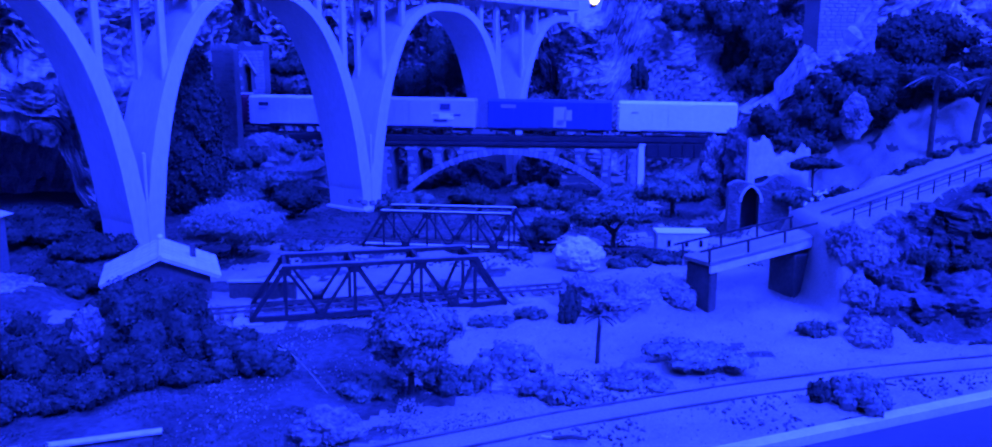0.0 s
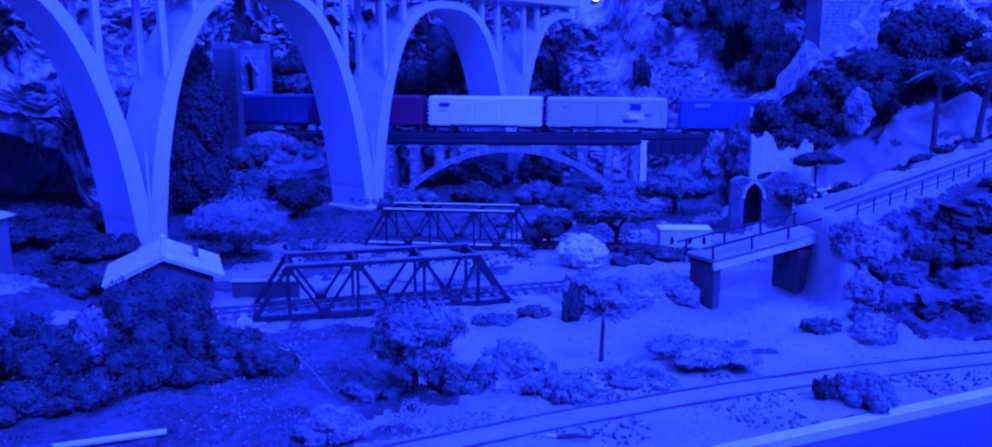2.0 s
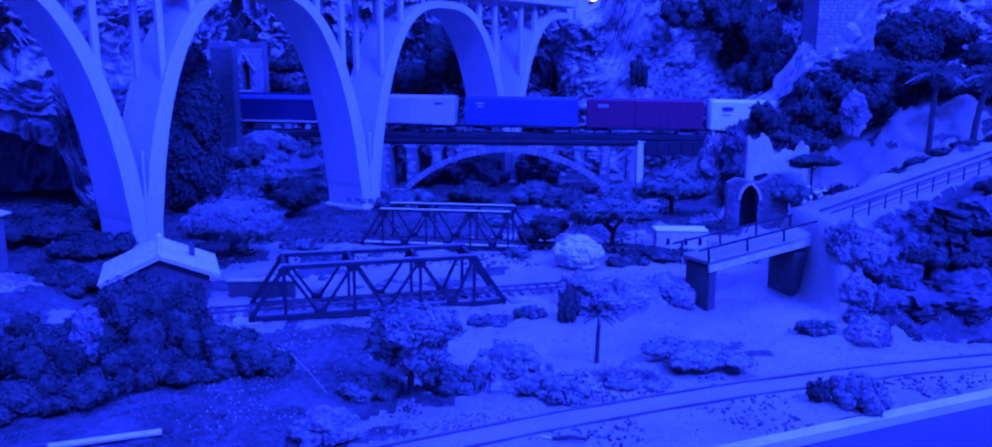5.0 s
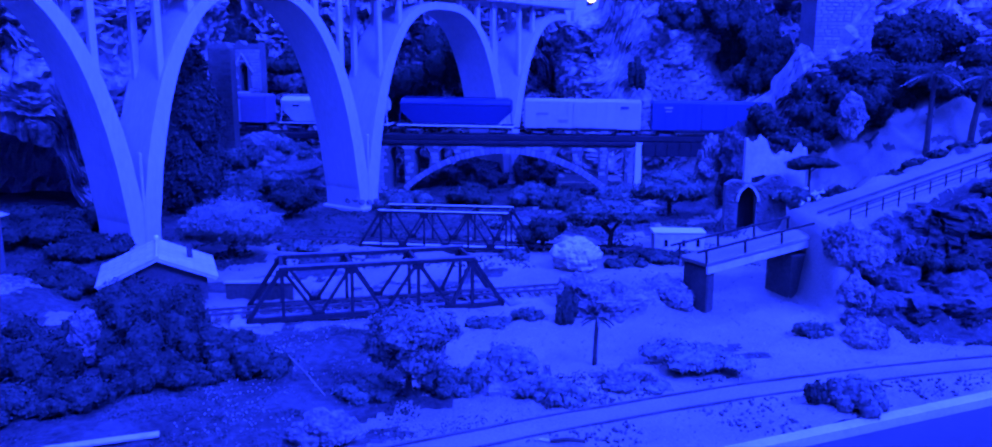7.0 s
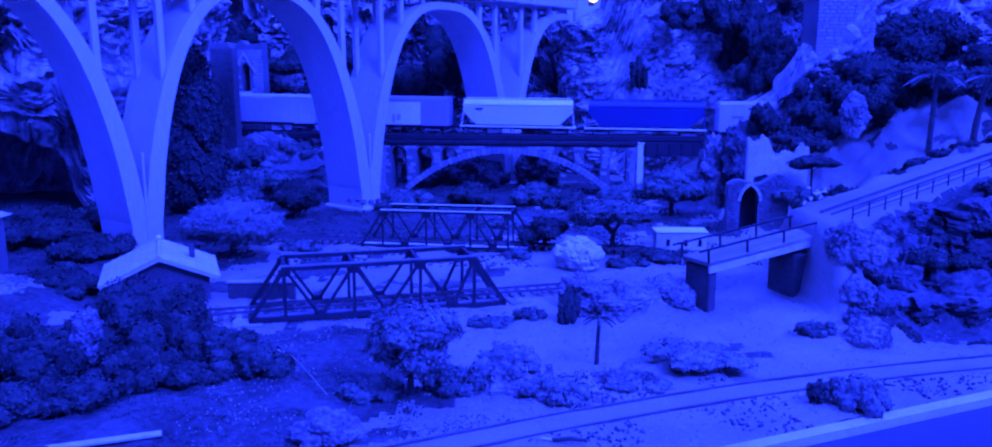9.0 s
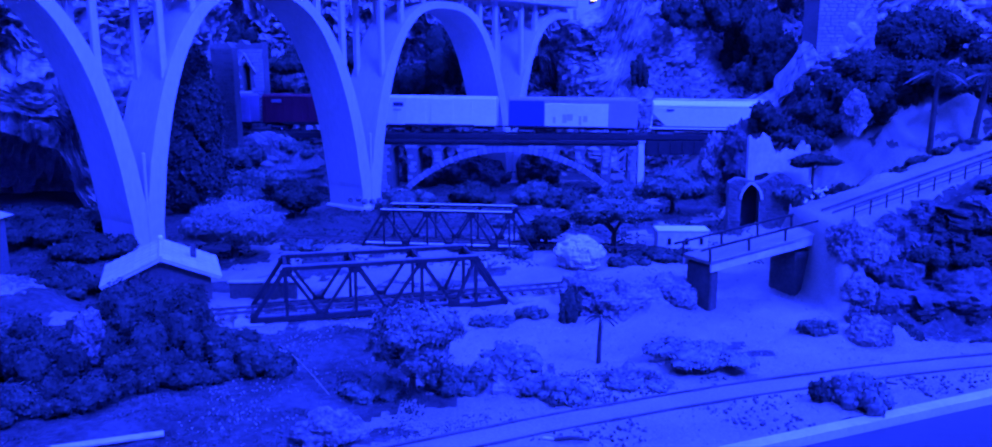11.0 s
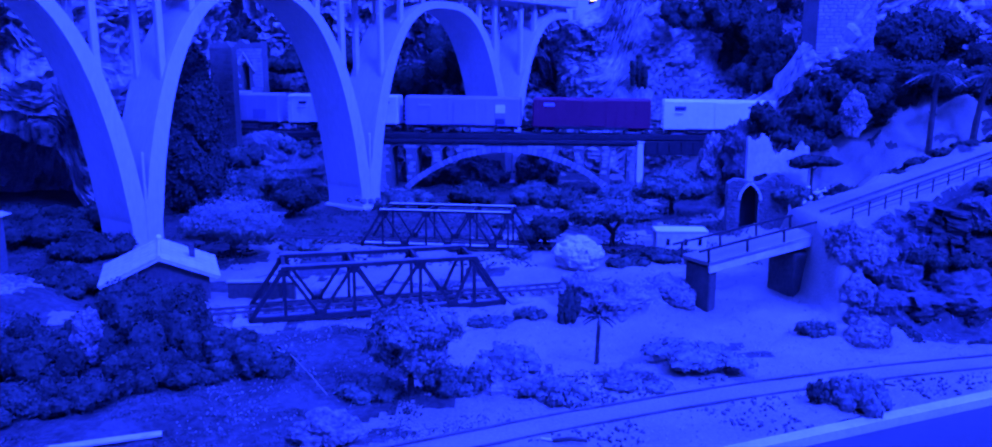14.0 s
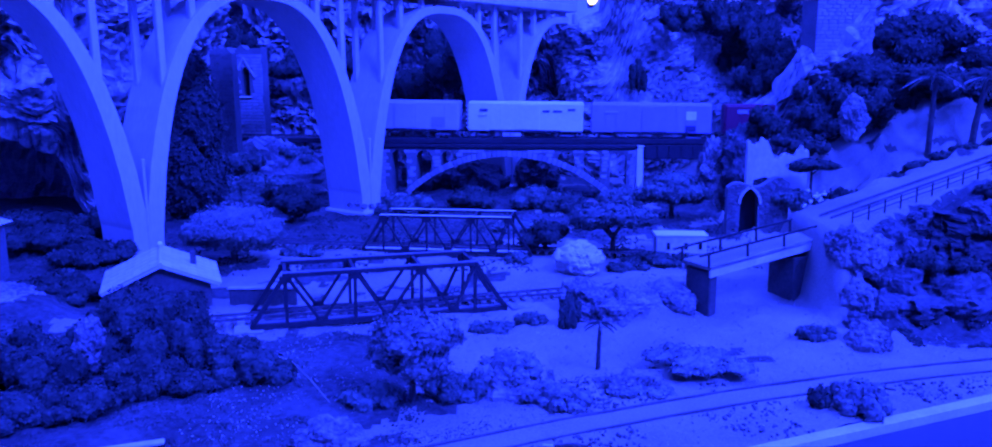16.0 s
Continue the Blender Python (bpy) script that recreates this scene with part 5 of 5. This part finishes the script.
def build_wagon(kind, length, body, label, marks=()):
    w = thing("freight_wagon", Matrix(), label, "freight wagon", "wagons of the goods train")
    h, wide, z0 = 0.0370, 0.033, 0.0105
    if kind == "box":
        part("body", boxed((0, 0, z0 + h / 2), (length, wide, h), bevel=0.0012), body, w)
        part("roof", boxed((0, 0, z0 + h + 0.0004), (length - 0.0015, wide - 0.004, 0.0020), bevel=0.0008), body, w)
        part("side_sill", boxed((0, -wide / 2, z0 + 0.0004), (length * 0.62, 0.0012, 0.003)), STEEL, w)
        door = part("door", boxed((0.004, -wide / 2 - 0.0003, z0 + h * 0.5), (0.030, 0.0009, h * 0.86), bevel=0.0003), body, w)
        for x in (-0.011, 0.018):
            part("door_rail", boxed((x, -wide / 2 - 0.0008, z0 + h * 0.5), (0.0006, 0.0006, h * 0.8)), body, door)
        ladder = part("ladder", boxed((-length / 2 - 0.0003, -wide / 2 + 0.0062, z0 + h * 0.5), (0.0008, 0.0008, h * 0.9)), body, w)
        for k in range(6):
            part("rung", boxed((-length / 2 - 0.0008, -wide / 2 + 0.0035, z0 + h * (0.12 + 0.15 * k)), (0.0026, 0.0060, 0.0013)), body, ladder)
        n = 12
        for k in range(n):
            x = -length / 2 + length * (k + 0.5) / n
            if abs(x - 0.004) > 0.018:
                part("rib", boxed((x, -wide / 2 - 0.0002, z0 + h * 0.5), (0.0008, 0.0006, h * 0.92)), body, w)
    elif kind == "hopper":
        bm = bmesh.new()
        sides = 12
        rings = []
        for x, zl in ((-length * 0.47, 0.020), (-length * 0.36, 0.004), (length * 0.36, 0.004), (length * 0.47, 0.020)):
            ring = []
            for k in range(sides + 1):
                a = math.pi * k / sides
                y = -math.cos(a) * wide / 2
                ring.append(bm.verts.new((x, y, z0 + h * 0.72 + math.sin(a) * h * 0.27)))
            ring.append(bm.verts.new((x, wide / 2 * 0.92, z0 + zl)))
            ring.append(bm.verts.new((x, -wide / 2 * 0.92, z0 + zl)))
            rings.append(ring)
        for a, c in zip(rings, rings[1:]):
            m = len(a)
            for k in range(m):
                bm.faces.new((a[k], a[(k + 1) % m], c[(k + 1) % m], c[k]))
        bm.faces.new(rings[0][::-1])
        bm.faces.new(rings[-1])
        bmesh.ops.recalc_face_normals(bm, faces=bm.faces)
        part("hopper_body", bm, body, w)
        part("sill", boxed((0, 0, z0 + 0.0012), (length, wide * 0.96, 0.0022), bevel=0.0004), WHITE_PAINT, w, "pale side sill")
        part("roof_walk", boxed((0, 0, z0 + h + 0.001), (length * 0.9, 0.008, 0.0012)), body, w)
        part("eave_rail", boxed((0, -wide / 2 - 0.0004, z0 + h * 0.80), (length * 0.95, 0.0009, 0.0014)), body, w)
        for s in (-1, 1):
            part("end_frame", beamed((s * length * 0.485, -wide * 0.4, z0 + 0.002), (s * length * 0.47, -wide * 0.4, z0 + 0.024), 0.0012, 0.0012, up=(0, 1, 0)), body, w)
            part("end_platform", boxed((s * length * 0.44, 0, z0 + 0.0028), (length * 0.1, wide * 0.8, 0.001)), STEEL, w)
    elif kind == "patched":
        part("body", boxed((0, 0, z0 + h / 2), (length, wide, h), bevel=0.0012), body, w)
        part("roof", boxed((0, 0, z0 + h + 0.0004), (length - 0.0015, wide - 0.004, 0.0020), bevel=0.0008), LILAC_PAINT, w)
        part("end_panel", boxed((-length * 0.355, -wide / 2 - 0.0003, z0 + h * 0.48), (length * 0.27, 0.0012, h * 0.88)), BLUE_PAINT, w, "blue side panel")
        part("door", boxed((length * 0.03, -wide / 2 - 0.0006, z0 + h * 0.44), (length * 0.49, 0.0016, h * 0.80), bevel=0.0004), WHITE_PAINT, w, "wide white sliding door")
        for k in range(5):
            part("door_stain", boxed((length * (-0.14 + 0.06 * k + 0.02 * (k % 2)), -wide / 2 - 0.0015, z0 + h * (0.26 + 0.05 * (k % 3))), (length * (0.02 + 0.012 * (k % 3)), 0.0006, h * (0.22 + 0.08 * (k % 2)))), PALE_PAINT, w)
    for x, z, sx, sz, m in marks:
        part("marking", boxed((x * length, -wide / 2 - 0.0009, z0 + z * h), (sx * length, 0.0007, sz * h)), m, w)
    part("underframe", boxed((0, 0, z0 - 0.0012), (length * 0.94, wide * 0.5, 0.0024)), STEEL, w)
    for s in (-1, 1):
        part("coupler", boxed((s * (length / 2 + 0.003), 0, z0 - 0.001), (0.009, 0.003, 0.002)), STEEL, w)
        part("step", boxed((s * length * 0.47, -wide * 0.45, z0 - 0.002), (0.004, 0.0008, 0.004)), STEEL, w)
        x = s * length * 0.36
        bogie = part("bogie", boxed((x, 0, 0.0052), (0.022, 0.024, 0.003), bevel=0.0006), STEEL, w)
        part("side_frame", boxed((x, -0.0115, 0.0052), (0.020, 0.0016, 0.0028), bevel=0.0006), WORN_STEEL, bogie)
        for dx in (-0.008, 0.008):
            bm = bmesh.new()
            for y in (-0.0082, 0.0082):
                tube(bm, ((x + dx, y - 0.0012, 0.0045), (x + dx, y + 0.0012, 0.0045)), (0.0045, 0.0045), 12)
            part("wheelset", bm, RAIL, bogie)
    return w


logo = (-0.36, 0.74, 0.09, 0.13, MARK)
small = (-0.37, 0.56, 0.07, 0.05, PALE_PAINT)
TRAIN = []


def couple(front, *args):
    TRAIN.append((front - args[1] / 2, build_wagon(*args)))


couple(0.7327, "box", 0.1490, WHITE_PAINT, "clean white refrigerator wagon on the high line", ((-0.36, 0.66, 0.06, 0.05, PALE_PAINT),))
couple(0.5752, "box", 0.1620, BLUE_PAINT, "blue box wagon with a pale painted emblem", ((0.085, 0.45, 0.10, 0.70, PALE_PAINT), (0.15, 0.52, 0.06, 0.36, PALE_PAINT), (0.09, 0.25, 0.06, 0.2, LILAC_PAINT), (-0.33, 0.80, 0.12, 0.12, LILAC_PAINT)))
couple(0.3965, "box", 0.1530, PALE_PAINT, "pale lilac box wagon with a painted picture", ((0.24, 0.74, 0.09, 0.22, MARK), (0.25, 0.40, 0.13, 0.22, WHITE_PAINT), (0.17, 0.50, 0.10, 0.06, WHITE_PAINT), (0.33, 0.46, 0.09, 0.05, MARK), (0.20, 0.26, 0.12, 0.10, MARK), (-0.35, 0.72, 0.05, 0.06, LILAC_PAINT)))
couple(0.2359, "box", 0.1490, WHITE_PAINT, "bright white box wagon with a dark emblem", (logo, small))
couple(0.0778, "box", 0.1475, MAROON_PAINT, "maroon box wagon with a faint emblem", ((-0.36, 0.78, 0.09, 0.10, LILAC_PAINT),))
couple(-0.0810, "box", 0.1490, BLUE_PAINT, "plain blue box wagon", ((-0.36, 0.80, 0.07, 0.05, PALE_PAINT), (-0.36, 0.68, 0.05, 0.05, PALE_PAINT)))
couple(-0.2437, "box", 0.1505, PALE_PAINT, "pale lilac box wagon with small markings", ((0.36, 0.78, 0.07, 0.07, MARK), (-0.34, 0.55, 0.10, 0.05, LILAC_PAINT), (-0.16, 0.30, 0.08, 0.08, LILAC_PAINT)))
couple(-0.4080, "hopper", 0.1560, DARK_PAINT, "dark blue covered hopper wagon with a pale sill")
couple(-0.5752, "hopper", 0.1525, WHITE_PAINT, "white covered hopper wagon with ribbed roof", ((-0.33, 0.66, 0.06, 0.06, MARK),))
couple(-0.7426, "patched", 0.1675, LILAC_PAINT, "grey lilac wagon with a wide white door and blue panel")
couple(-0.9260, "box", 0.1517, WHITE_PAINT, "bright white box wagon with a dark emblem", (logo, small))
couple(-1.0935, "box", 0.1517, MAROON_PAINT, "maroon box wagon with a faint emblem", ((-0.36, 0.80, 0.09, 0.12, LILAC_PAINT),))
couple(-1.2620, "box", 0.1526, LILAC_PAINT, "grey lilac box wagon with a square white panel", ((0.33, 0.62, 0.085, 0.30, WHITE_PAINT), (0.33, 0.18, 0.085, 0.20, MARK), (-0.33, 0.72, 0.11, 0.06, PALE_PAINT)))
couple(-1.4250, "box", 0.1512, WHITE_PAINT, "bright white box wagon with dark lettering bars", ((-0.36, 0.74, 0.07, 0.09, MARK), (-0.37, 0.55, 0.08, 0.04, PALE_PAINT), (0.18, 0.72, 0.06, 0.06, MARK), (0.28, 0.72, 0.08, 0.06, MARK), (0.40, 0.78, 0.06, 0.05, MARK)))
couple(-1.5888, "box", 0.1500, PALE_PAINT, "pale box wagon at the end of the train", ((0.32, 0.3, 0.12, 0.35, LILAC_PAINT),))


def motions():
    speed = 0.12282
    for middle, w in TRAIN:
        walk(w, [(0.5 * k, on_line(middle + speed * 0.5 * k)) for k in range(33)])


motions()
